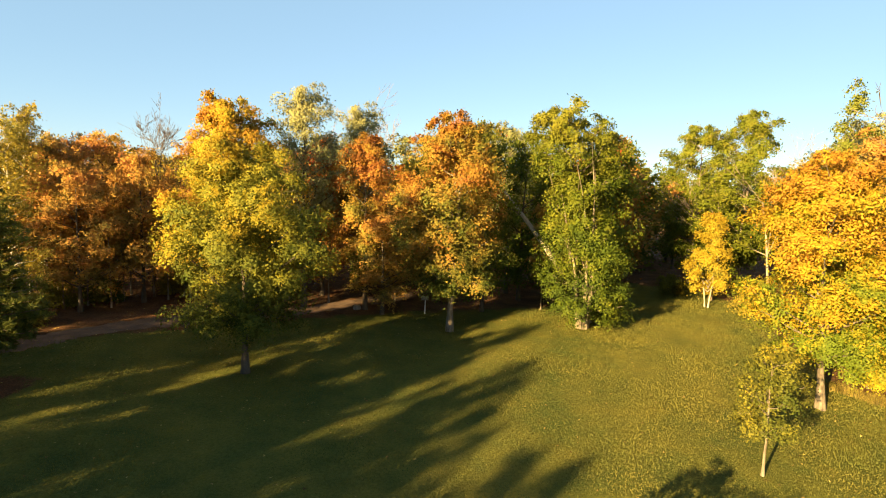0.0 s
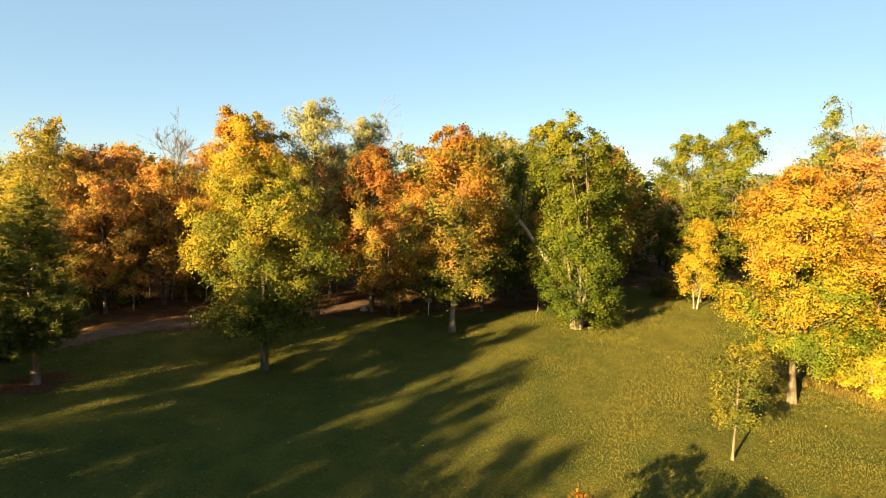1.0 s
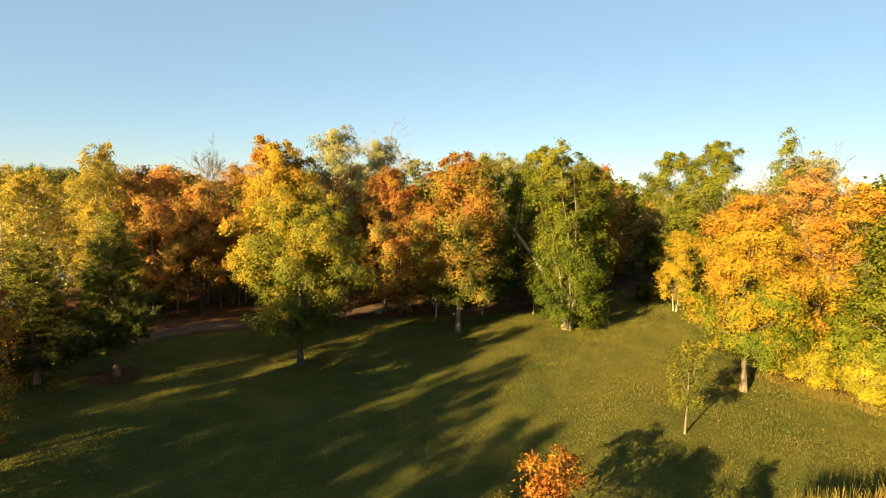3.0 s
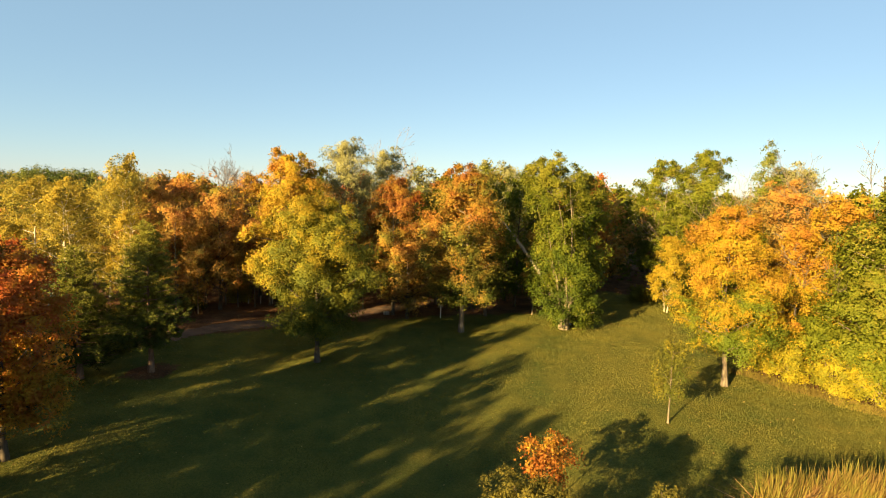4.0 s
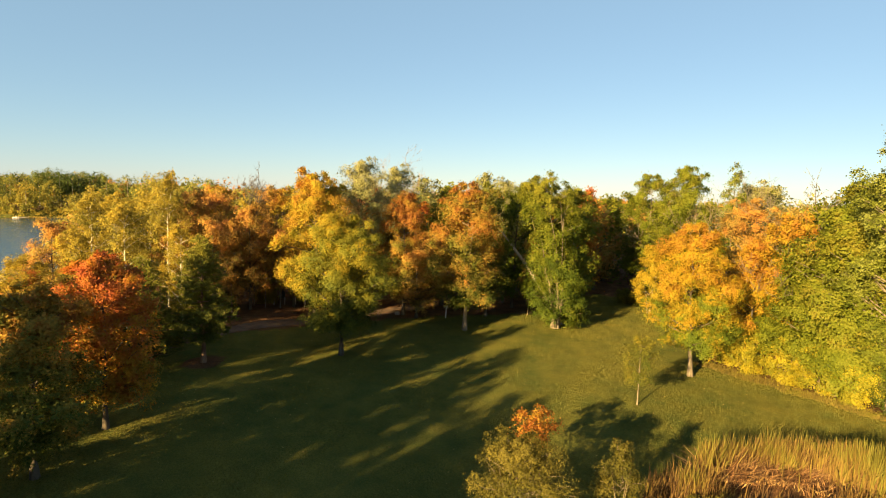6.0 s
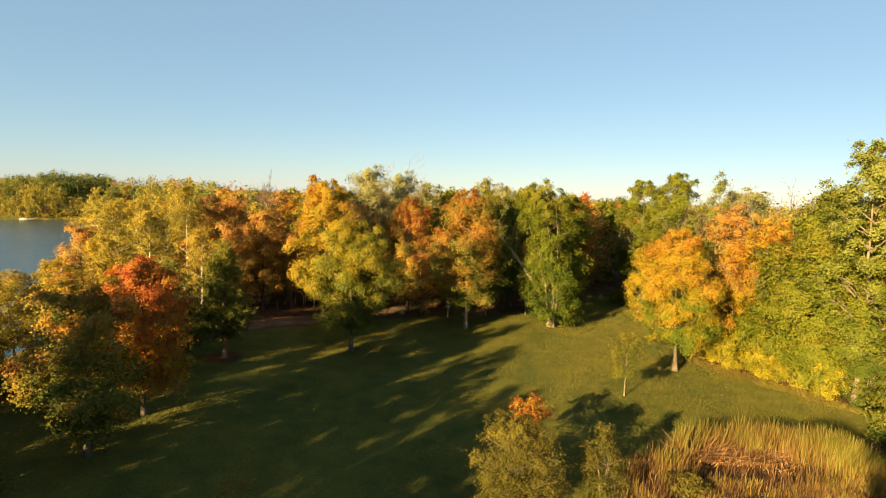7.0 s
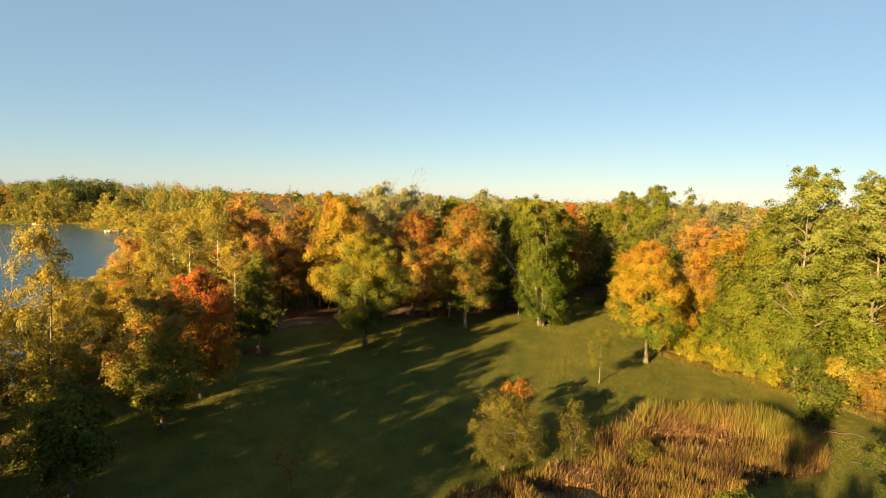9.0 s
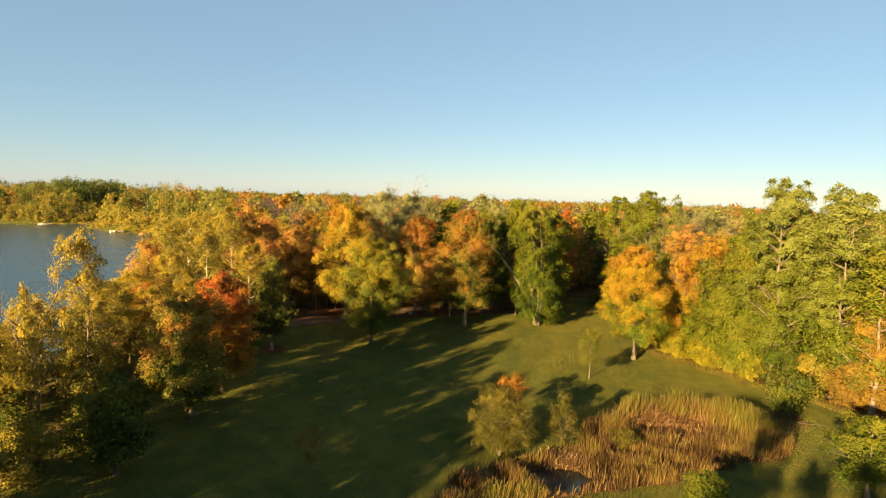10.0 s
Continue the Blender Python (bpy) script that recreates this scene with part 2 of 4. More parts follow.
def tube(path, radii, sides=6):
    """A tapered tube along a path, as vertices and quads."""
    p = np.asarray(path, float)
    d = np.gradient(p, axis=0)
    d /= np.linalg.norm(d, axis=1)[:, None] + 1e-9
    ref = np.where(np.abs(d[:, 2:3]) > 0.9, np.array([[1.0, 0, 0]]), np.array([[0, 0, 1.0]]))
    a = np.cross(d, ref)
    a /= np.linalg.norm(a, axis=1)[:, None] + 1e-9
    b = np.cross(d, a)
    th = np.linspace(0, 2 * math.pi, sides, endpoint=False)
    ring = a[:, None] * np.cos(th)[None, :, None] + b[:, None] * np.sin(th)[None, :, None]
    v = p[:, None] + ring * np.asarray(radii, float)[:, None, None]
    n = len(p)
    i, j = np.meshgrid(np.arange(n - 1), np.arange(sides), indexing="ij")
    k = (j + 1) % sides
    q = np.stack([i * sides + j, i * sides + k, (i + 1) * sides + k, (i + 1) * sides + j], -1).reshape(-1, 4)
    return v.reshape(-1, 3), q


def joined(pieces):
    vs, qs, o = [], [], 0
    for v, q in pieces:
        vs.append(v)
        qs.append(q + o)
        o += len(v)
    return np.concatenate(vs), np.concatenate(qs)


def cards(p, n, size, rng, aspect=0.85):
    """Leaves at p facing n: three-cornered blades."""
    m = len(p)
    n = n / (np.linalg.norm(n, axis=1)[:, None] + 1e-9)
    t = rng.normal(size=(m, 3))
    t -= n * (t * n).sum(1)[:, None]
    t /= np.linalg.norm(t, axis=1)[:, None] + 1e-9
    b = np.cross(n, t)
    s = (size * rng.uniform(0.6, 1.3, m))[:, None]
    v = np.stack([p - t * s * 0.45 - b * s * 0.5 * aspect, p - t * s * 0.45 + b * s * 0.5 * aspect, p + t * s * 0.6], 1)
    return v.reshape(-1, 3), np.arange(3 * m).reshape(m, 3)[:, ::-1]


PROFILES = {
    "oval": lambda u: np.sin(math.pi * np.clip(u * 0.94 + 0.06, 0, 1) ** 0.75) ** 0.62,
    "egg": lambda u: np.sin(math.pi * (0.06 + 0.9 * u) ** 0.92) ** 0.7,
    "round": lambda u: np.sin(math.pi * np.clip(u * 0.9 + 0.08, 0, 1)) ** 0.5,
    "column": lambda u: np.clip(np.minimum(0.55 + 2.2 * u, 2.6 * (1 - u) + 0.15), 0, 1),
    "skirt": lambda u: np.clip(1.0 - 0.28 * np.sin(u * math.pi * 1.1) - 0.85 * np.clip(u - 0.72, 0, 1) ** 1.0 * 1.9, 0.08, 1),
    "vase": lambda u: np.clip(0.25 + 1.1 * u ** 0.8, 0, 1) * np.clip((1.03 - u) * 5, 0, 1) ** 0.5,
    "bush": lambda u: np.clip(0.55 + 1.3 * u, 0, 1) * np.clip((1.02 - u) * 2.6, 0, 1) ** 0.6,
    "cone": lambda u: np.clip(1.05 - u, 0.04, 1) ** 0.8,
}


def tree(name, label, leaf, bark, h, dia, bole, leaves, seed, at=(0, 0, 0), shape="oval", size=0.25, clumps=90, lean=(0, 0),
         trunk_r=0.16, limbs=7, stems=1, loose=0.0, puff=0.16, category="tree", group="", flat=0.7, off=(0, 0), turn=0.0, fine=1.5):
    """A tree or bush: tapered trunk, main limbs, twigs that reach the leaf clumps, and a crown of single leaves."""
    rng = np.random.default_rng(seed)
    clumps, puff = int(clumps * 2.0), puff * 0.76
    root = thing(name, label, category, at, group, turn=turn)
    prof = PROFILES[shape]
    off, lean = np.array([*off, 0.0]), np.array([*lean, 0.0])
    ph = rng.uniform(0, 6.28, 6)

    def axis(z):
        w = np.asarray(z, float)[..., None] / h
        return np.asarray(z, float)[..., None] * np.array([0, 0, 1.0]) + off * np.clip(w * 1.8, 0, 1) + lean * w ** 1.5

    # boughs climb from the trunk to the crown's outline; the clumps sit along their outer parts
    nb = max(8, clumps // 6)
    ub = (np.arange(nb) + rng.uniform(0, 1, nb)) / nb
    ab = np.arange(nb) * 2.4 + rng.normal(size=nb) * 0.5 + ph[3]
    rb = prof(ub) * dia * 0.5 * (0.93 + 0.16 * np.sin(3 * ab + ph[0] + 5 * ub) + 0.12 * rng.normal(size=nb) + loose * rng.normal(size=nb) * 0.3)
    zb = bole + ub * (h - bole) * 0.99
    tips = axis(zb) + np.stack([rb * np.cos(ab), rb * np.sin(ab), 0 * rb], 1)
    feet = axis(np.clip(zb - np.abs(rb) * rng.uniform(0.35, 0.9, nb), bole * 0.9, h * 0.85))
    of = np.arange(clumps) % nb
    along = rng.uniform(0.30, 1.0, clumps)[:, None] ** 0.7
    c = feet[of] * (1 - along) + tips[of] * along + np.array([0, 0, 0.12]) * (along * (1 - along) * 4 * np.abs(rb)[of][:, None])
    c = c + rng.normal(size=(clumps, 3)) * (dia * 0.07) * np.array([1, 1, 0.8])
    c[:, 2] = np.clip(c[:, 2], bole * 0.8, h)
    # trunk
    nz = 9
    for s in range(stems):
        top = h * (0.86 if stems == 1 else rng.uniform(0.6, 0.85))
        zz = np.linspace(-0.15, top, nz)
        path = axis(np.clip(zz, 0, None))
        path[:, 2] = zz
        ang = 2 * math.pi * s / stems + ph[2]
        if stems > 1:
            w = np.clip(zz / h, 0, 1)[:, None]
            path = path + np.array([math.cos(ang), math.sin(ang), 0]) * (trunk_r * 1.6 + w * dia * 0.3)
        path[2:, :2] += np.cumsum(rng.normal(size=(nz - 2, 2)) * 0.05 * (h / 10), axis=0)
        w = np.clip(1 - zz / (top * 1.03), 0.03, 1) ** 0.8
        rad = trunk_r * w * (1 if stems == 1 else 0.75)
        rad[0] *= 1.55
        part("trunk" if stems == 1 else "stem", mesh_np("trunk", *tube(path, rad, 9), bark, True), bark, root)
    # limbs and twigs
    twigs = []
    for k in range(nb + clumps):
        bough = k < nb
        p0, tip = (feet[k], tips[k]) if bough else (feet[of[k - nb]] * 0.6 + tips[of[k - nb]] * 0.4, c[k - nb])
        if not bough and k - nb > clumps * (0.14 if size < 0.22 else 0.06):
            break
        mid = p0 * 0.5 + tip * 0.5 + np.array([0, 0, rng.uniform(-0.05, 0.3)]) * np.linalg.norm(tip - p0) * 0.4
        rings = 5 if bough else 3
        ts = np.linspace(0, 1, rings)[:, None]
        path = (1 - ts) ** 2 * p0 + 2 * ts * (1 - ts) * mid + ts ** 2 * tip
        path[1:-1] += rng.normal(size=(rings - 2, 3)) * 0.05
        rr = trunk_r * ((0.40 if k * limbs // nb < limbs else 0.3) * (1.1 - 0.6 * ub[k]) if bough else 0.12) * np.linspace(1, 0.15, rings)
        t = tube(path, np.maximum(rr, 0.007), (6 if trunk_r > 0.18 else 4) if bough else 3)
        if bough and (k * limbs) % nb < limbs:
            part("limb", mesh_np("limb", *t, bark, True), bark, root)
        else:
            twigs.append(t)
    if twigs:
        part("twig_growth", mesh_np("twig_growth", *joined(twigs), bark, True), bark, root)["kind"] = "stuff"
    # leaves, in flat sprays round the clump centres
    if leaves:
        leaves, size, per = int(leaves * fine * 1.22), size * 0.94 / math.sqrt(fine), 6
        k = max(1, leaves // per)
        leaves = k * per
        idx = rng.integers(0, clumps, k)
        d = rng.normal(size=(k, 3)) + np.array([0, 0, 0.35])
        d /= np.linalg.norm(d, axis=1)[:, None]
        rad = dia * puff * 0.9 * (rng.uniform(0.55, 1.45, clumps) * np.clip(0.35 + 2.6 * (1 - ub[of]), 0.35, 1))[idx] * rng.uniform(0.1, 1, k) ** 0.5
        sp = c[idx] + d * rad[:, None] * np.array([1, 1, flat])
        out = sp - axis(sp[:, 2])
        out /= np.linalg.norm(out, axis=1)[:, None] + 0.3
        sn = np.array([0, 0, 0.7]) + out * 0.8 + d * 0.35 + rng.normal(size=(k, 3)) * 0.5
        sn /= np.linalg.norm(sn, axis=1)[:, None]
        soft = d * 0.75 + out * 0.55 + np.array([0, 0, 0.25])
        sn, sp, soft = np.repeat(sn, per, 0), np.repeat(sp, per, 0), np.repeat(soft, per, 0)
        w = rng.normal(size=(leaves, 3))
        w -= sn * (w * sn).sum(1)[:, None] * 0.8
        w *= size * 1.6 * rng.uniform(0.5, 1.3, (leaves, 1))
        p = sp + w - np.array([0, 0, 0.35]) * np.linalg.norm(w, axis=1)[:, None]
        p[:, 2] = np.maximum(p[:, 2], 0.15)
        n = sn + rng.normal(size=(leaves, 3)) * 0.6
        n /= np.linalg.norm(n, axis=1)[:, None]
        n *= np.where((n * soft).sum(1) < 0, -1.0, 1.0)[:, None]
        soft = soft + n * 0.6
        soft /= np.linalg.norm(soft, axis=1)[:, None] + 1e-6
        part("crown", mesh_np("crown", *cards(p, n, size, rng), leaf, normals=np.repeat(soft, 3, 0)), leaf, root)
    return root


def bare_tree(name, label, bark, h, seed, at=(0, 0, 0), spread=0.5, trunk_r=0.12, depth=5, group=""):
    """A leafless tree: stems that fork again and again into thin twigs."""
    rng = np.random.default_rng(seed)
    root = thing(name, label, "tree", at, group)
    pieces, trunk = [], []

    def grow(p, d, length, r, level):
        n = 5 if level < 3 else 3
        path = [p]
        for _ in range(n - 1):
            d = d + rng.normal(size=3) * 0.10 + np.array([0, 0, 0.04])
            d = d / np.linalg.norm(d)
            path.append(path[-1] + d * length / (n - 1))
        (trunk if level == 0 else pieces).append(tube(path, np.maximum(np.linspace(r, r * 0.5, n), 0.011), 7 if level == 0 else 3))
        if level < depth:
            for _ in range((5, 4, 4, 3, 3)[level]):
                k = rng.integers(n // 2, n)
                e = d + rng.normal(size=3) * spread
                e[2] = abs(e[2]) * 0.8 + 0.25
                grow(path[k], e / np.linalg.norm(e), length * rng.uniform(0.42, 0.68), r * 0.45, level + 1)

    grow(np.array([0, 0, -0.1]), np.array([0, 0, 1.0]), h * 0.6, trunk_r, 0)
    part("trunk", mesh_np("trunk", *joined(trunk), bark, True), bark, root)
    part("branch_growth", mesh_np("branch_growth", *joined(pieces), bark, True), bark, root)["kind"] = "stuff"
    return root


def pine(name, label, h, dia, bole, seed, at, needles=9000):
    """A young pine: straight trunk, whorls of branches and tufts of needles."""
    rng = np.random.default_rng(seed)
    root = thing(name, label, "pine tree", at)
    zz = np.linspace(-0.1, h * 0.99, 9)
    path = np.stack([0.06 * np.sin(zz), 0.05 * np.cos(zz * 1.3), zz], 1)
    part("trunk", mesh_np("trunk", *tube(path, np.clip(0.17 * (1 - zz / h), 0.015, 1) * np.where(zz < 0, 1.4, 1), 9), bark_pine, True), bark_pine, root)
    tips, twigs = [], []
    for z0 in np.arange(bole, h * 0.98, 0.42):
        w = (z0 - bole) / (h - bole)
        for k in range(8):
            a = rng.uniform(0, 6.28)
            ln = dia * 0.5 * (min(1, 0.7 + w * 2) * (1 - w) ** 0.75 + 0.06) * rng.uniform(0.6, 1.15)
            s = np.linspace(0, 1, 5)[:, None]
            b = np.array([math.cos(a), math.sin(a), 0])
            pth = np.array([0, 0, z0]) + s * b * ln + s ** 2 * np.array([0, 0, ln * (0.05 + 0.45 * w)])
            pth[1:] += rng.normal(size=(4, 3)) * 0.05
            twigs.append(tube(pth, np.linspace(0.035, 0.008, 5) * (1.2 - w), 4))
            m = max(5, int(ln * 11))
            f = rng.uniform(0.22, 1.0, m)[:, None]
            tips.append(np.array([0, 0, z0]) + f * b * ln + f ** 2 * np.array([0, 0, ln * (0.05 + 0.45 * w)]) + rng.normal(size=(m, 3)) * np.array([0.22, 0.22, 0.2]))
    part("branch_growth", mesh_np("branch_growth", *joined(twigs), bark_pine, True), bark_pine, root)["kind"] = "stuff"
    tips = np.concatenate(tips)
    idx = rng.integers(0, len(tips), needles)
    d = rng.normal(size=(needles, 3))
    d /= np.linalg.norm(d, axis=1)[:, None]
    d[:, 2] = d[:, 2] * 0.7 + 0.15
    p = tips[idx] + d * rng.uniform(0.04, 0.16, (needles, 1))
    n = np.cross(d, rng.normal(size=(needles, 3)))
    t = d / np.linalg.norm(d, axis=1)[:, None]
    n /= np.linalg.norm(n, axis=1)[:, None]
    b = np.cross(n, t)
    ln, wd = rng.uniform(0.07, 0.13, needles)[:, None], 0.015
    v = np.stack([p - t * ln - b * wd, p - t * ln + b * wd, p + t * ln + b * wd * 0.6, p + t * ln - b * wd * 0.6], 1).reshape(-1, 3)
    part("crown", mesh_np("crown", v, np.arange(4 * needles).reshape(-1, 4), leaf_needle), leaf_needle, root)
    return root


# ---- ground, lake, marsh ----
def smooth(a, b, x):
    t = np.clip((x - a) / (b - a), 0, 1)
    return t * t * (3 - 2 * t)


SHORE_Y, SHORE_X = [-400, -60, 0, 40, 80, 120, 160, 178], [-60, -44, -39, -43, -54, -73, -96, -112]
FAR_X, FAR_Y = [-3000, -400, -200, -165, -150, -135, -118, -100], [430, 265, 200, 201, 214, 190, 178, 176]
MARSH = [(-3.2, -2.4), (-1.5, 1.2), (3.5, 3.2), (6.5, 4.6), (8.5, 8.0), (12.5, 10.2), (17.5, 10.8), (21.5, 9.2), (23.0, 6.6), (21.2, 4.4), (18.5, 3.8), (15, 2.8), (12.5, 1.6), (9.5, 0.7), (6, -0.3), (2, -2.2)]


def inside(poly, x, y):
    hit = np.zeros(np.shape(x), bool)
    for (x0, y0), (x1, y1) in zip(poly, poly[1:] + poly[:1]):
        cross = (y0 > y) != (y1 > y)
        hit ^= cross & (x < (x1 - x0) * (y - y0) / (y1 - y0 + 1e-12) + x0)
    return hit


def lake_depth(x, y):
    return np.minimum(np.interp(y, SHORE_Y, SHORE_X) - x, np.interp(x, FAR_X, FAR_Y) - y)


def height(x, y):
    x, y = np.asarray(x, float), np.asarray(y, float)
    z = 0.028 * np.clip(y, -40, 52) + 0.6 * smooth(-11, -19, x) * smooth(60, 30, y) + 0.3 * np.exp(-((x - 11.4) ** 2 + (y - 17.5) ** 2) / 30)
    z = z - 0.35 * np.exp(-(((x - 11) / 9) ** 2 + ((y - 3.5) / 4.5) ** 2) ** 2)
    w = smooth(-9, 4, lake_depth(x, y))
    return z * (1 - w) - 3.6 * w - 0.016 * np.clip(np.hypot(x, y) - 450, 0, None)


def on_ground(x, y, sink=0.0):
    return (x, y, float(height(x, y)) - sink)


def spaced(lo, hi, step, ends):
    out = list(np.arange(lo, hi + step * 0.5, step))
    first, last = out[0], out[-1]
    for sign, far in ((-1, ends[0]), (1, ends[1])):
        d, e = step, (first if sign < 0 else last)
        while abs(e - far) > d:
            d *= 1.12
            e += sign * d
            out.append(e)
        out.append(far)
    return np.array(sorted(set(out)))


gx, gy = spaced(-50, 42, 0.9, (-3500, 3500)), spaced(-12, 70, 0.9, (-1500, 4500))
GX, GY = np.meshgrid(gx, gy, indexing="xy")
GZ = height(GX, GY)
ni, nj = len(gy), len(gx)
I, J = np.meshgrid(np.arange(ni - 1), np.arange(nj - 1), indexing="ij")
quads = np.stack([I * nj + J, I * nj + J + 1, (I + 1) * nj + J + 1, (I + 1) * nj + J], -1).reshape(-1, 4)
me = mesh_np("ground", np.stack([GX, GY, GZ], -1), quads, ground_cover, True)
# leaf litter under the woods
def east_edge(y):
    return 0.75 * (np.minimum(y, 26) - 18) - 0.3 * np.clip(y - 26, 0, 40)


wood_edge = np.interp(GX, [-60, -24, -20, -12, -4, 4, 10, 18, 24, 26, 30], [20, 24, 28, 35, 38, 40, 42, 52, 50, 40, 14])
litter = smooth(-2.5, 2.5, GY - wood_edge)
litter = np.maximum(litter, smooth(-23, -27, GX) * np.where(GY < 26, 0.45, 1.0))
litter = litter * np.where((GY > 100) & (lake_depth(GX, GY) > -14), 0.3, 1.0)
litter = np.maximum(litter, smooth(25.2, 27.6, GX + east_edge(GY)) * (GY > 8))
litter = np.maximum(litter, 0.95 * inside(MARSH, GX, GY))
for px, py, pr in ((-18.4, 22.0, 1.3), (11.25, 17.1, 0.15), (24.7, 10.2, 1.6)):
    litter = np.maximum(litter, smooth(pr + 0.5, pr - 0.3, np.hypot(GX - px, GY - py)))
me.attributes.new("litter", "FLOAT", "POINT").data.foreach_set("value", litter.astype(np.float32).ravel())
ground = tagged(new("ground", me), "mown green lawn with leaf-strewn earth under the trees", "ground", kind="structure")

LAKE_Z = -2.0
lk = mesh_np("lake", [(-3500, -1500, LAKE_Z), (-30, -1500, LAKE_Z), (-30, 440, LAKE_Z), (-3500, 440, LAKE_Z)], [(0, 1, 2, 3)], lake_water)
tagged(new("water", lk), "calm blue lake water with faint ripples", "lake", kind="structure")

# dirt path along the edge of the woods
PATH_LINE = [(-30, 20.5), (-25, 24.5), (-21.5, 27.4), (-19.8, 30.0), (-17.0, 32.8), (-13, 35.6), (-9, 38.7), (-5.5, 41.5), (-1.0, 45.0), (4, 49.0), (10, 55.0), (16, 60.0)]
line = np.array(PATH_LINE)
dense = np.stack([np.interp(np.linspace(0, len(line) - 1, 120), np.arange(len(line)), line[:, k]) for k in (0, 1)], 1)
tang = np.gradient(dense, axis=0)
tang /= np.linalg.norm(tang, axis=1)[:, None]
side = np.stack([-tang[:, 1], tang[:, 0]], 1)
rng = np.random.default_rng(5)
rows = []
for w in np.linspace(-1, 1, 7):
    q = dense + side * (w * (1.05 + (rng.uniform(-0.25, 0.25, 120) if abs(w) == 1 else 0)))[..., None] if abs(w) == 1 else dense + side * w * 1.05
    rows.append(np.column_stack([q, height(q[:, 0], q[:, 1]) + 0.03 - 0.025 * abs(w) ** 4]))
v = np.stack(rows, 1)
I, J = np.meshgrid(np.arange(119), np.arange(6), indexing="ij")
quads = np.stack([I * 7 + J, I * 7 + J + 1, (I + 1) * 7 + J + 1, (I + 1) * 7 + J], -1).reshape(-1, 4)
tagged(new("dirt_path", mesh_np("dirt_path", v, quads, dirt, True)), "worn brown dirt path beside the woods", "path", kind="structure")

# pool in the marsh
th = np.linspace(0, 2 * math.pi, 40, endpoint=False)
rr = 1.0 + 0.15 * np.sin(3 * th) + 0.1 * np.sin(5 * th + 1)
bm = bmesh.new()
bm.faces.new([bm.verts.new((4.7 + 2.2 * a * math.cos(t), 1.2 + 1.3 * a * math.sin(t), -0.12)) for a, t in zip(rr, th)])
pool_me = bpy.data.meshes.new("pool")
bm.to_mesh(pool_me)
bm.free()
pool_me.materials.append(pool_water)
tagged(new("marsh_pool", pool_me), "small dark pool of still water among reeds", "water", kind="structure")


def blades(n, poly, seed, tall, width, keep=None, lay=0.15):
    """Reed blades: bent, tapered strips standing in a plan outline."""
    rng = np.random.default_rng(seed)
    pts = []
    xs, ys = [p[0] for p in poly], [p[1] for p in poly]
    while sum(map(len, pts)) < n:
        x, y = rng.uniform(min(xs), max(xs), n), rng.uniform(min(ys), max(ys), n)
        ok = inside(poly, x, y)
        if keep is not None:
            ok &= keep(x, y, rng)
        pts.append(np.stack([x[ok], y[ok]], 1))
    p = np.concatenate(pts)[:n]
    base = np.column_stack([p, height(p[:, 0], p[:, 1]) - 0.05])
    hgt = tall * rng.uniform(0.65, 1.15, n) * (0.85 + 0.25 * np.sin(p[:, 0] * 0.9) * np.cos(p[:, 1] * 1.1)) * (0.56 + 0.44 * smooth(7.6, 9.2, p[:, 1] + 0.2 * np.abs(p[:, 0] - 14)))
    ln = rng.normal(size=(n, 2)) * lay + np.array([0.10, 0.03])
    a = rng.uniform(0, 6.28, n)
    w = np.stack([np.cos(a), np.sin(a), 0 * a], 1) * (width * rng.uniform(0.6, 1.4, n))[:, None]
    lev = []
    for s, k in ((0, 1.0), (0.55, 0.95), (1, 0.15)):
        mid = base + np.column_stack([ln * hgt[:, None] * s ** 2, hgt * s * (1 - 0.12 * s * np.linalg.norm(ln, axis=1) / max(lay, 0.1))])
        lev += [mid - w * k, mid + w * k]
    v = np.stack(lev, 1).reshape(-1, 3)
    o = np.arange(n)[:, None, None] * 6
    q = (o + np.array([[0, 1, 3, 2], [2, 3, 5, 4]])[None]).reshape(-1, 4)
    return v, q


def reeds_keep(x, y, rng):
    pool = ((x - 4.6) / 2.2) ** 2 + ((y - 1.1) / 1.5) ** 2 > 1
    hollow = np.minimum(((x - 14.6) / 3.4) ** 2 + ((y - 8.0) / 1.5) ** 2, ((x - 6.0) / 1.7) ** 2 + ((y - 3.4) / 1.0) ** 2)
    return pool & (rng.uniform(0, 1, len(x)) < np.clip(1.6 * hollow - 0.9, 0.015, 1)) & (rng.uniform(0, 1, len(x)) < np.clip(0.72 - 1.05 * np.sin(x * 0.9 + 1 + np.sin(y * 1.7)) * np.sin(y * 1.3 + np.sin(x * 1.1)) - 0.3 * (y < 2.5), 0.03, 1))


tagged(new("reed_bed", mesh_np("reed_bed", *blades(26000, MARSH, 3, 2.15, 0.02, reeds_keep), reed_leaf)), "tall cattail reeds, green above, tan with painted shade below", "reeds", kind="stuff")
tagged(new("reed_litter", mesh_np("reed_litter", *blades(6000, MARSH, 4, 0.9, 0.022, lambda x, y, r: (((x - 4.6) / 2.3) ** 2 + ((y - 1.1) / 1.5) ** 2 > 1) & (((x - 14.0) / 2.0) ** 2 + ((y - 7.4) / 1.0) ** 2 > 1), 0.9), reed_dead)),
       "matted dead reddish-tan reed stalks", "reeds", kind="stuff")

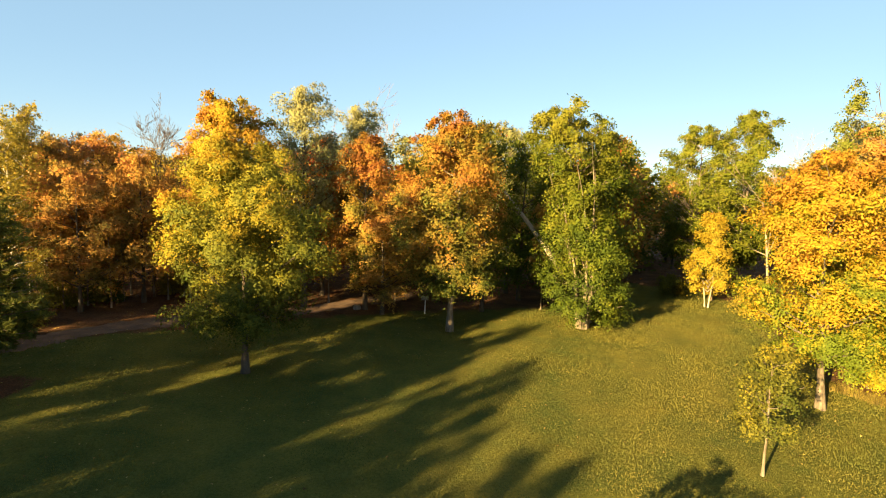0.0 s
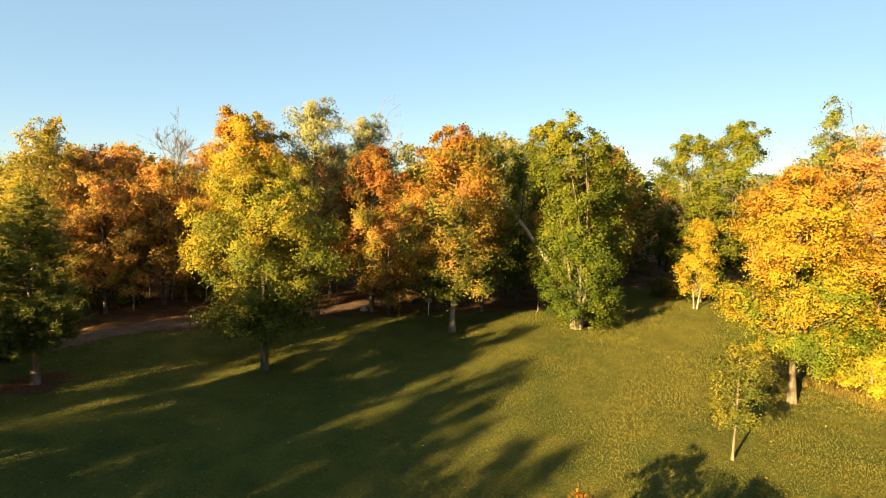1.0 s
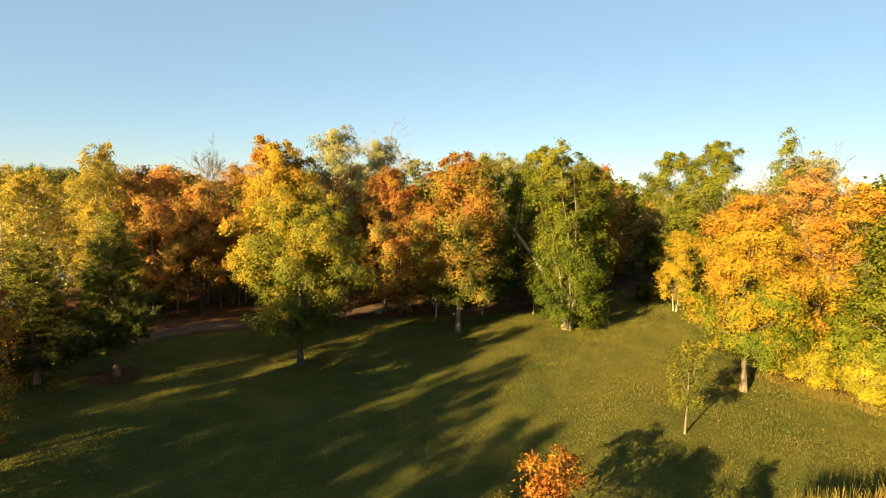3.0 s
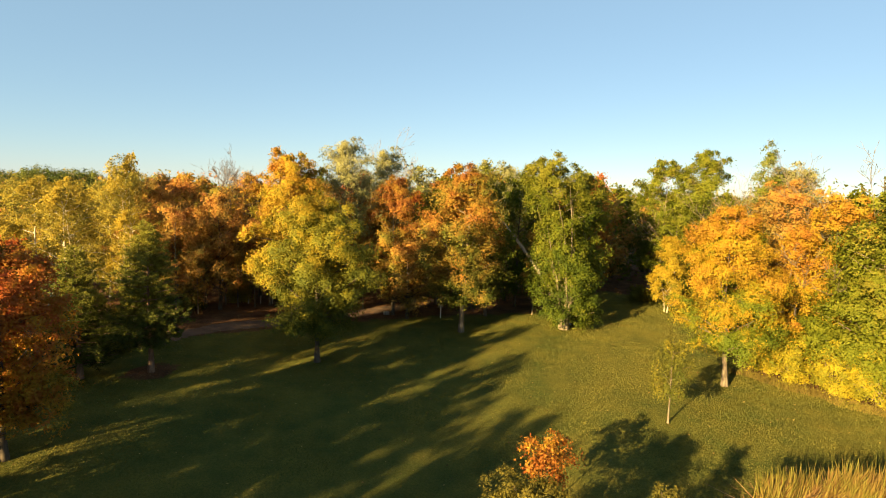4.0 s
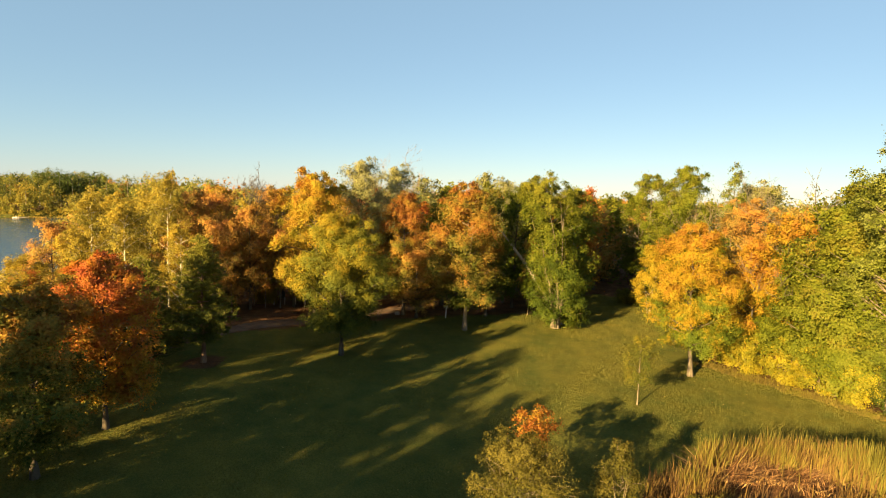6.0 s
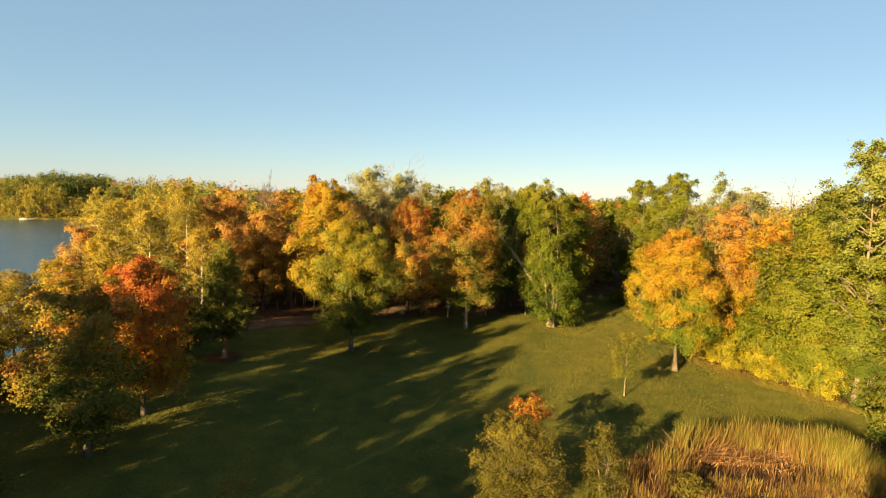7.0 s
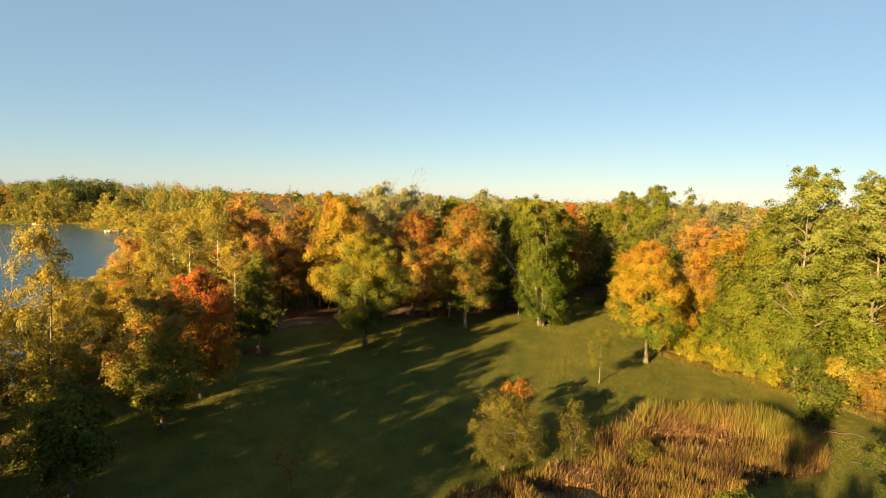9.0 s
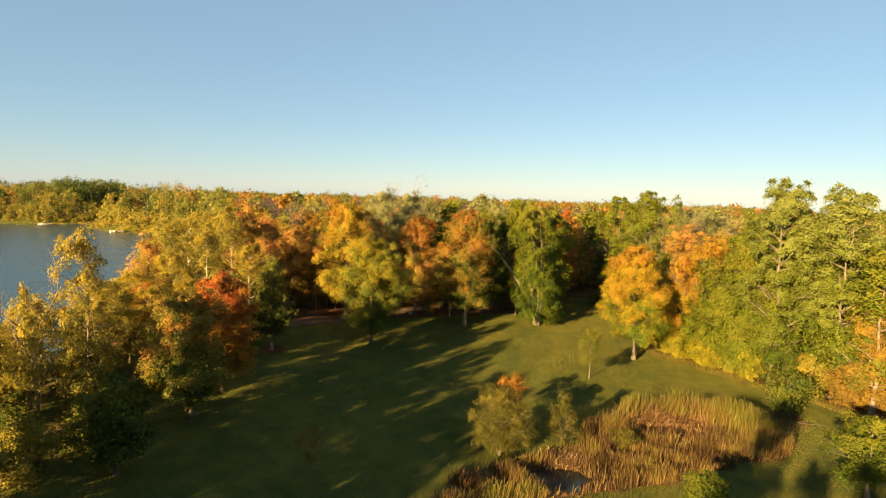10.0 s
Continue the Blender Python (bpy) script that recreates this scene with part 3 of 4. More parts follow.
for cx, cy, rx, ry, n, seed in ((6.0, 3.5, 1.9, 1.1, 1500, 31), (14.2, 9.1, 3.0, 0.6, 1300, 32)):
    plot = [(cx + rx * math.cos(k * 0.524), cy + ry * math.sin(k * 0.524)) for k in range(12)]
    tagged(new("broken_reeds", mesh_np("broken_reeds", *blades(n, plot, seed, 1.25, 0.028, None, 0.75), reed_dead)), "flattened reddish-tan reed stalks in the marsh", "reeds", kind="stuff")

# uncut tan grass along the foot of the thicket
edge = [(26.0 - float(east_edge(y)), y) for y in np.arange(9.5, 27.0, 1.2)]
fringe_plot = [(x - 1.0 + 0.4 * math.sin(2.1 * y), y) for x, y in edge] + [(x + 0.7, y) for x, y in reversed(edge)]
fringe_leaf = leaf_material("dry_grass", [(0.1, (0.08, 0.064, 0.018)), (0.5, (0.15, 0.11, 0.026)), (0.9, (0.13, 0.12, 0.018))], 0.4, 0.6, 0.5, 0.25)
tagged(new("grass_fringe", mesh_np("grass_fringe", *blades(7000, fringe_plot, 36, 0.42, 0.013, None, 0.45), fringe_leaf)), "tan uncut grass along the yellow thicket", "grass", kind="stuff")

# grass tufts over the lawn
rng = np.random.default_rng(7)
n = 430000
gx2, gy2 = rng.uniform(-25, 27, n), -9 + 61 * rng.uniform(0, 1, n) ** 1.15
edge2 = np.interp(gx2, [-25, -20, -12, -4, 4, 10, 18, 24, 27], [23, 28, 34, 37.5, 39.5, 41.5, 51, 49, 20])
ok = (gy2 < edge2 + rng.normal(size=n) * 1.2) & ~inside(MARSH, gx2, gy2) & ((gx2 + east_edge(gy2) < 26.2 + rng.normal(size=n) * 0.6) | (gy2 < 9)) & (np.hypot(gx2 + 18.5, gy2 - 22) > 1.2)
gx2, gy2 = gx2[ok], gy2[ok]
m = len(gx2)
a = rng.uniform(0, 2 * math.pi, m)
wide, tall = rng.uniform(0.015, 0.033, m)[:, None], rng.uniform(0.05, 0.09, m) * (0.8 + 0.4 * np.sin(gx2 * 0.7) * np.sin(gy2 * 0.6))
b = np.column_stack([gx2, gy2, height(gx2, gy2) - 0.01])
w = np.column_stack([np.cos(a), np.sin(a), 0 * a]) * wide
tip = b + np.column_stack([rng.normal(size=(m, 2)) * 0.03, tall])
v = np.stack([b - w, b + w, tip], 1).reshape(-1, 3)
grass_leaf = leaf_material("grass_blades", [(0.2, (0.068, 0.080, 0.017)), (0.5, (0.099, 0.098, 0.020)), (0.8, (0.130, 0.116, 0.022))], 0.0, 0.12, 0.1, 0.3, 0.14)
tagged(new("lawn_grass", mesh_np("lawn_grass", v, np.arange(3 * m).reshape(m, 3), grass_leaf)), "short mown autumn grass on the lawn", "grass", kind="stuff")

# fallen leaves on the lawn
rng = np.random.default_rng(8)
fx, fy = rng.uniform(-26, 27, 9000), rng.uniform(-2, 46, 9000)
keep = rng.uniform(0, 1, 9000) < 0.10 + 0.75 * (np.exp(-((fx - 18) ** 2 + (fy - 24) ** 2) / 60) + np.exp(-((fx - 2) ** 2 + (fy - 34) ** 2) / 60) + np.exp(-((fx + 16) ** 2 + (fy - 30) ** 2) / 200))
fx, fy = fx[keep], fy[keep]
p = np.column_stack([fx, fy, height(fx, fy) + 0.035])
tagged(new("fallen_leaves", mesh_np("fallen_leaves", *cards(p, np.array([0, 0, 1.0]) + rng.normal(size=(len(p), 3)) * 0.35, 0.085, rng), leaf_fallen)),
       "dry tan and yellow leaves scattered over the lawn", "leaves", kind="stuff")

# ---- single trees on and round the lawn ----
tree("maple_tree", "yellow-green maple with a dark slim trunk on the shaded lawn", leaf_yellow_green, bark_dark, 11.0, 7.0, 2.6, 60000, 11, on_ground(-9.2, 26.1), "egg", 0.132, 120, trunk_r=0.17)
tree("maple_tree", "tall golden-yellow maple at the edge of the woods", leaf_gold, bark_dark, 14.5, 7.0, 3.0, 36000, 12, on_ground(-13.2, 35.0), "egg", 0.17, 110, trunk_r=0.2)
tree("maple_tree", "orange, yellow and green maple with a bare pale trunk", leaf_orange, bark_grey, 13.7, 7.6, 2.8, 48000, 13, on_ground(1.1, 34.2), "egg", 0.165, 130, trunk_r=0.2, off=(0.0, 0))
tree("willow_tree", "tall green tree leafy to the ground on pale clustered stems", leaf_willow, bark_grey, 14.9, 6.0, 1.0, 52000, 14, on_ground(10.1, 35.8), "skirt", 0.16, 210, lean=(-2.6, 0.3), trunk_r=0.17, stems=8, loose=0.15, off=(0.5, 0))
tree("young_tree", "small bright yellow tree on twin pale stems", leaf_yellow, bark_pale, 7.7, 3.0, 1.4, 10000, 15, on_ground(22.0, 42.8), "oval", 0.17, 60, trunk_r=0.08, stems=2)
tree("maple_tree", "broad golden-orange maple, greener low down, on the sunlit lawn", leaf_maple, bark_grey, 11.3, 6.2, 2.5, 72000, 16, on_ground(17.6, 23.3), "egg", 0.125, 150, off=(-0.2, 0.4), trunk_r=0.17)
tree("maple_tree", "yellow maple with an orange top before the dark woods", leaf_orange, bark_dark, 12.8, 5.0, 2.4, 22000, 34, on_ground(-5.0, 39.2), "egg", 0.17, 100, trunk_r=0.16)
tree("elm_tree", "tall olive-green elm behind the open lawn", leaf_ash, bark_grey, 15.8, 6.6, 2.4, 22000, 35, on_ground(25.6, 53.6), "round", 0.2, 110, trunk_r=0.2, loose=0.55, puff=0.14)
tree("elm_tree", "tall olive-green elm behind the open lawn", leaf_ash, bark_grey, 16.6, 7.2, 2.4, 26000, 36, on_ground(28.6, 50.4), "round", 0.2, 120, trunk_r=0.2, loose=0.55, puff=0.14)
tree("maple_tree", "brownish-orange maple behind the thicket", leaf_rust, bark_dark, 13.4, 6.0, 2.5, 26000, 31, on_ground(25.2, 30.4), "egg", 0.15, 110, trunk_r=0.18)
tree("maple_tree", "golden-yellow maple above the thicket", leaf_gold, bark_dark, 12.4, 5.4, 2.2, 24000, 32, on_ground(26.2, 26.0), "egg", 0.15, 100, trunk_r=0.16)
tree("maple_tree", "young golden maple above the thicket", leaf_maple, bark_dark, 10.2, 5.4, 1.6, 22000, 33, on_ground(23.2, 25.6), "oval", 0.15, 100, trunk_r=0.12)
tree("sapling", "slim olive sapling with sparse leaves on the lawn", leaf_olive, bark_grey, 4.5, 2.5, 1.5, 4200, 17, on_ground(11.25, 17.1), "oval", 0.10, 60, trunk_r=0.05, limbs=5, puff=0.22)
tree("sapling", "small sapling with glowing orange-red leaves", leaf_ember, bark_dark, 3.25, 1.9, 1.5, 1700, 18, on_ground(3.15, 9.6), "round", 0.13, 34, trunk_r=0.03, limbs=4)
tree("sapling", "thin sapling with few brownish leaves", leaf_tan, bark_twig, 2.9, 1.9, 0.7, 700, 19, on_ground(-10.2, 1.2), "vase", 0.12, 30, trunk_r=0.025, limbs=4, loose=0.4)
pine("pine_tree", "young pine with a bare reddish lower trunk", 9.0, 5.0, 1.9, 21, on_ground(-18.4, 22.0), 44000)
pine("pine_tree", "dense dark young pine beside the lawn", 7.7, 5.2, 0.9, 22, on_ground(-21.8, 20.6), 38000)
tree("maple_tree", "red maple with rust and crimson leaves by the lake", leaf_red, bark_dark, 9.3, 5.4, 2.0, 28000, 23, on_ground(-19.2, 11.6), "round", 0.15, 90, trunk_r=0.14)
tree("maple_tree", "orange maple, green low down, by the lake", leaf_orange, bark_dark, 8.8, 5.6, 1.8, 26000, 24, on_ground(-19.5, 6.8), "round", 0.15, 90, trunk_r=0.15)
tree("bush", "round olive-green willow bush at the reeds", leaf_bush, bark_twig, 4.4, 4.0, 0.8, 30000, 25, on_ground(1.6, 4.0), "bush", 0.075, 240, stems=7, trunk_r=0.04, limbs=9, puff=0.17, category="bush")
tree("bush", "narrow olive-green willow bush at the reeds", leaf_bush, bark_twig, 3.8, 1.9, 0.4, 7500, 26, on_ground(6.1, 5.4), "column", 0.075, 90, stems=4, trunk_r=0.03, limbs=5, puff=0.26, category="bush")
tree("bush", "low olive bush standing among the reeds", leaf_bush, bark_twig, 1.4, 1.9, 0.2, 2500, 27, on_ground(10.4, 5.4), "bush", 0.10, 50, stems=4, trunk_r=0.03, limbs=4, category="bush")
# ---- woods ----
def stand(kind, spots, seed):
    """Trees of one kind at spots (x, y, height share, width share), each turned its own way; those deep in the woods are simpler."""
    rng = np.random.default_rng(seed)
    bases = {}
    for x, y, sh, sw in spots:
        lite = y > 50.5 or x > 36 or x < -40 or kind == "screen"
        m = pose(*on_ground(x, y), 0, 0, rng.uniform(0, 360)) @ Matrix.Diagonal((sw, sw, sh, 1))
        if lite not in bases:
            bases[lite] = woodland(kind, lite)
            bases[lite].matrix_world = m
        else:
            first = bases[lite]
            keep = first.scale.copy()
            first.scale = (1, 1, 1)
            copy_thing(first, m)
            first.scale = keep


KINDS = {
    "birch": ("birch_tree", "slender yellow birch with a white trunk", leaf_birch, bark_birch, 12.0, 5.0, 3.0, 7800, 41, "oval", 0.165, 80, 0.12, 0.5, 0.15),
    "rusty": ("maple_tree", "rust-orange maple at the edge of woods", leaf_rust, bark_dark, 12.0, 5.6, 2.2, 8000, 42, "oval", 0.195, 84, 0.15, 0.2, 0.16),
    "golden": ("maple_tree", "golden-yellow maple at the edge of woods", leaf_gold, bark_dark, 12.0, 5.6, 2.2, 8000, 43, "oval", 0.195, 84, 0.15, 0.2, 0.16),
    "ash": ("ash_tree", "green woodland ash with yellowing leaves", leaf_ash, bark_grey, 14.0, 6.0, 2.5, 7500, 44, "oval", 0.25, 80, 0.18, 0.2, 0.16),
    "dark_ash": ("ash_tree", "dark green tree in the woods", leaf_green, bark_dark, 13.5, 5.6, 1.5, 6500, 45, "column", 0.25, 80, 0.18, 0.2, 0.16),
    "poplar": ("poplar_tree", "thin-leaved grey-green poplar in the woods", leaf_silver, bark_dark, 15.0, 6.0, 6.0, 14000, 46, "round", 0.165, 130, 0.18, 0.2, 0.165),
    "slim": ("young_maple", "thin young maple on a bare pole-like trunk", leaf_rust, bark_grey, 8.5, 3.2, 2.8, 3000, 49, "oval", 0.18, 36, 0.065, 0.4, 0.17),
    "shore": ("birch_tree", "slim yellow-olive lakeside tree with open crown", leaf_birch, bark_grey, 9.0, 4.2, 1.6, 7500, 48, "oval", 0.15, 90, 0.10, 0.6, 0.13),
    "screen": ("birch_tree", "slim open-crowned tree on the lake side of the lawn", leaf_birch, bark_grey, 12.0, 3.8, 2.6, 4600, 50, "egg", 0.19, 50, 0.10, 0.3, 0.17),
    "red": ("maple_tree", "red-orange maple in the woods", leaf_red, bark_dark, 12.0, 5.4, 2.0, 6500, 47, "oval", 0.25, 70, 0.15, 0.2, 0.16),
}


def woodland(kind, lite):
    n, label, leaf, bark, h, dia, bole, leaves, seed, shape, size, clumps, r, loose, puff = KINDS[kind]
    share = 0.4 if kind == "screen" else 0.28 if lite else 1.0
    return tree(n, label, leaf, bark, h, dia, bole, int(leaves * share), seed + (20 if lite else 0), (0, 0, 0), shape, size / math.sqrt(share) * 0.95, int(clumps * (0.6 if lite else 1)),
                trunk_r=r, limbs=2 if lite else 4, loose=loose, puff=puff, group="woods", fine=1.0 if lite else 1.4)


PLACED = {
    "birch": [(-29.0, 39.0, 1.13, 1.0), (-26.5, 34.0, 1.0, 1.0), (-33.0, 33.0, 0.95, 1.1), (-31.5, 46.0, 1.0, 1.1), (-36.5, 40.0, 0.95, 1.0), (-37.0, 52.0, 0.95, 1.1),
              (-26.5, 27.0, 0.92, 0.9), (-41.0, 60.0, 0.95, 1.2)],
    "rusty": [(-22.6, 34.5, 0.8, 0.85), (-25.4, 36.0, 0.95, 0.9), (-20.2, 37.6, 0.9, 0.85), (-27.6, 42.0, 1.0, 0.9), (-16.5, 40.0, 0.8, 0.8), (-23.5, 39.0, 1.0, 1.0), (-21.8, 48.7, 1.05, 1.1), (-6.5, 47.0, 0.95, 1.0), (19.5, 55.5, 1.0, 1.1), (-3.6, 38.0, 0.62, 0.95), (-32.0, 56.0, 1.0, 1.1), (31.0, 34.0, 1.05, 1.1), (-12, 46, 1.0, 1.0)],
    "golden": [(-18.5, 43.5, 1.02, 1.0), (-26.0, 44.0, 1.0, 1.0), (-33.0, 62.0, 1.0, 1.2)],
    "ash": [(13.0, 41.5, 1.0, 0.9), (27.5, 22.5, 0.98, 1.0), (29.5, 23.0, 1.12, 1.1), (32.0, 26.0, 1.08, 1.1), (30.0, 18.5, 1.12, 1.0), (23.7, 45.5, 0.7, 0.9), (-16.0, 50.0, 0.9, 1.0), (33.0, 42.0, 1.05, 1.2)],
    "dark_ash": [(3.6, 39.6, 1.03, 0.8), (6.9, 43.6, 1.0, 0.8), (13.5, 45.5, 0.95, 1.0), (17.0, 60.0, 0.9, 1.2), (23.0, 63.0, 0.9, 1.3), (-1.0, 44.0, 0.85, 1.0), (33.5, 17.5, 1.1, 1.1)],
    "poplar": [(-9.5, 39.4, 1.07, 0.95), (-6.3, 45.8, 1.04, 0.9), (-3.5, 62.0, 0.95, 1.1), (6.2, 46.0, 0.97, 0.8), (30.5, 38.0, 1.0, 1.0)],
    "slim": [(-24.6, 37.0, 1.0, 1.0), (-23.2, 36.2, 0.9, 0.9), (-21.6, 37.6, 1.05, 1.0), (-20.4, 39.4, 0.95, 0.9), (-19.0, 38.6, 1.1, 0.9), (-17.6, 39.0, 1.0, 1.0), (-22.4, 40.0, 1.1, 1.0), (-15.4, 40.2, 0.9, 0.9), (-26.4, 38.0, 1.1, 1.0), (-11.2, 41.6, 1.0, 0.9), (-3.0, 42.0, 0.9, 0.9), (8.2, 40.6, 1.0, 0.8), (-25.6, 34.4, 0.9, 1.0), (-24.0, 35.0, 0.8, 0.9), (-27.4, 35.6, 0.9, 1.0), (-21.4, 35.8, 0.85, 0.9), (-14.0, 39.4, 0.9, 1.0), (-8.0, 41.0, 0.9, 1.0)],
    "shore": [(-30.0, 26.5, 1.0, 1.1), (-27.9, 9.0, 1.42, 0.95), (-31.0, 15.0, 0.85, 1.0), (-27.0, 16.5, 0.8, 1.0), (-25.6, 20.0, 0.8, 1.0), (-24.0, 14.0, 0.75, 0.9)],
    "screen": [],
    "red": [(16.2, 49.0, 1.12, 1.0), (-9.0, 43.5, 1.05, 1.0), (14.0, 52.0, 1.0, 1.1), (-29.5, 20.5, 0.55, 0.7)],
}
def scatter(seed, x0, x1, y0, y1, n, gap, names, taken, grow=(0.8, 1.05), free=None):
    """Random woodland spots that keep their distance from all earlier ones."""
    rng = np.random.default_rng(seed)
    for _ in range(n * 30):
        x, y = rng.uniform(x0, x1), rng.uniform(y0, y1)
        if n <= 0:
            break
        if lake_depth(x, y) > -2.5 or (free is not None and free(x, y)) or any((x - a) ** 2 + (y - b) ** 2 < gap * gap for a, b in taken):
            continue
        taken.append((x, y))
        s = rng.uniform(*grow)
        PLACED[names[rng.integers(0, len(names))]].append((x, y, s, s * rng.uniform(0.9, 1.25)))
        n -= 1


taken = [(x, y) for spots in PLACED.values() for x, y, _, _ in spots] + [(-13, 35), (10, 35.8), (1.2, 33.7), (22, 42.8)]
scatter(61, -48, -22, 24, 72, 34, 4.0, ["birch", "birch", "birch", "birch", "birch", "rusty"], taken, (0.72, 0.95), lambda x, y: (y < 26 - (x + 22) * 0.2 and x > -26) or x < -34.4 - (y - 29.5) * 0.5)
scatter(62, -24, 14, 46, 80, 30, 4.8, ["rusty", "golden", "dark_ash", "poplar", "red", "ash"], taken, (0.85, 1.02))
scatter(63, 14, 30, 60, 82, 10, 4.5, ["dark_ash", "rusty", "ash"], taken, (0.8, 1.0))
scatter(64, 28, 62, 10, 80, 26, 5.0, ["ash", "golden", "ash", "rusty", "poplar"], taken, (0.8, 1.0))
scatter(66, -38, -24, 1, 24, 6, 3.6, ["shore"], taken, (0.65, 0.9))
# trees on the lake side behind the camera's way, which throw the long shadows over the lawn
# (distance across the sunlight, reach of the shadow's tip along it, height share, width share)
REACH = 12.0 / math.tan(radians(SUN_ELEVATION))
rows = [(18.2, 37.0, 1.25, 1.0), (17.4, 33.0, 1.15, 0.6), (14.7, 29.5, 1.1, 0.8), (13.1, 27.0, 1.05, 0.75), (11.5, 21.0, 0.95, 0.6), (8.0, 21.0, 1.05, 0.95), (6.5, 17.0, 1.0, 0.8), (17.7, 25.0, 1.0, 0.8), (15.0, 23.0, 1.0, 0.7), (13.9, 23.5, 1.0, 0.8), (12.4, 22.0, 1.0, 0.7), (15.8, 24.0, 1.0, 0.45),
        (11.6, 16.0, 0.95, 0.7), (8.3, 15.5, 0.95, 0.8), (7.0, 16.0, 0.95, 0.8), (5.8, 13.0, 0.9, 0.7), (9.7, 6.5, 0.85, 0.8), (16.1, 7.0, 0.85, 0.7), (8.7, 12.0, 0.9, 0.6), (15.3, 16.0, 0.95, 0.6), (13.1, 17.0, 0.95, 0.8), (10.7, 17.0, 0.95, 0.5), (9.0, 19.0, 1.0, 0.55), (10.3, 10.0, 0.9, 0.5), (5.5, 18.0, 1.0, 0.7), (4.7, 13.0, 0.95, 0.7), (3.6, 8.0, 0.9, 0.6), (9.4, 21.0, 1.0, 0.7), (23.6, 25.0, 0.85, 0.4), (25.6, 21.0, 0.8, 0.4), (-0.5, 7.0, 0.85, 0.7), (1.0, 7.5, 0.85, 0.7), (2.4, 7.5, 0.85, 0.7), (3.8, 8.0, 0.85, 0.7)]
rows += [(5.2 + 1.6 * k, 8.5 - 3.0 * ((k * 7) % 5) / 4, 0.85, 0.6) for k in range(8) if abs(5.2 + 1.6 * k - 10.0) > 0.5]
rows += [(1.0 + 2.0 * k, 0.5 - 3.0 * ((k * 3) % 5) / 4, 0.75, 0.7) for k in range(7)]
for c, tip, sh, sw in rows:
    s = tip - REACH * sh
    PLACED["screen"].append((s * hx - c * hy, s * hy + c * hx, sh, sw))
PLACED["ash"] += [(-10.3, -31.6, 1.21, 0.6), (-7.3, -36.4, 1.14, 0.65), (-10.9, -36.5, 1.07, 0.5), (-13.6, -34.0, 0.9, 0.5)]
PLACED["shore"] += [(-33.0, 20.0, 0.76, 1.0), (-32.0, 23.5, 0.8, 1.0), (-37.0, 24.0, 0.75, 1.0), (-36.0, 29.0, 0.75, 1.0), (-29.5, 17.5, 0.72, 0.9), (-40.0, 34.0, 0.75, 1.0), (-42.5, 40.5, 0.72, 1.0), (-44.5, 46.0, 0.7, 1.0), (-32.5, 6.0, 0.8, 0.9), (-30.5, 10.5, 0.75, 0.9), (-34.5, 12.0, 0.8, 0.9), (-29.5, 1.5, 0.8, 0.9)]
for k, name in enumerate(KINDS):
    stand(name, PLACED[name], 70 + k)

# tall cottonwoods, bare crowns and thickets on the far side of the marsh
tree("cottonwood_tree", "very tall cottonwood with sunlit top painted into its pale leaves, grey trunk", leaf_cottonwood, bark_grey, 18.7, 6.0, 3.0, 42000, 81, on_ground(27.6, 17.0), "round", 0.16, 190, trunk_r=0.2, limbs=9, loose=0.35, puff=0.115)
tree("cottonwood_tree", "very tall cottonwood with sunlit top painted into its pale leaves, grey trunk", leaf_cottonwood, bark_grey, 18.2, 6.2, 3.0, 42000, 82, on_ground(31.5, 14.6), "round", 0.16, 190, trunk_r=0.2, limbs=9, loose=0.35, puff=0.115)
tree("elm_tree", "broad green elm beside the marsh", leaf_ash, bark_grey, 12.4, 7.2, 1.8, 38000, 83, on_ground(26.4, 20.2), "oval", 0.17, 120, trunk_r=0.2)
tree("elm_tree", "green tree overhanging yellow thicket", leaf_ash, bark_grey, 8.4, 5.4, 2.0, 26000, 84, on_ground(25.6, 22.4), "round", 0.16, 80, trunk_r=0.15)
tree("elm_tree", "golden-brown tangled tree at the marsh", leaf_tan, bark_grey, 9.8, 5.4, 0.8, 22000, 85, on_ground(33.4, 13.0), "oval", 0.17, 90, trunk_r=0.17, loose=0.5)
tree("elm_tree", "golden-brown tangled tree at the marsh", leaf_tan, bark_grey, 11.0, 5.8, 0.8, 22000, 86, on_ground(36.0, 14.4), "oval", 0.17, 90, trunk_r=0.17, loose=0.5)
bare_tree("bare_tree", "leafless grey tree above the woods", bark_twig, 14.5, 91, on_ground(27.0, 43.0), depth=4)
bare_tree("bare_tree", "leafless grey tree above the woods", bark_grey, 14.4, 96, on_ground(28.8, 24.6), trunk_r=0.09)
bare_tree("bare_tree", "leafless grey tree above the woods", bark_twig, 16.0, 93, on_ground(-7.4, 52.0))
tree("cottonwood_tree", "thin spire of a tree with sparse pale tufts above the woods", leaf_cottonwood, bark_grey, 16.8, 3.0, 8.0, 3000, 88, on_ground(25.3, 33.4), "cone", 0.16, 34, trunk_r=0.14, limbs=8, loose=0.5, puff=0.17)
bare_tree("bare_tree", "leafless grey tree above the woods", bark_dark, 11.5, 94, on_ground(-21.6, 41.5))
bare_tree("bare_tree", "thin leafless tree at the lake shore", bark_twig, 10.0, 95, on_ground(-29.0, 5.5), depth=3)
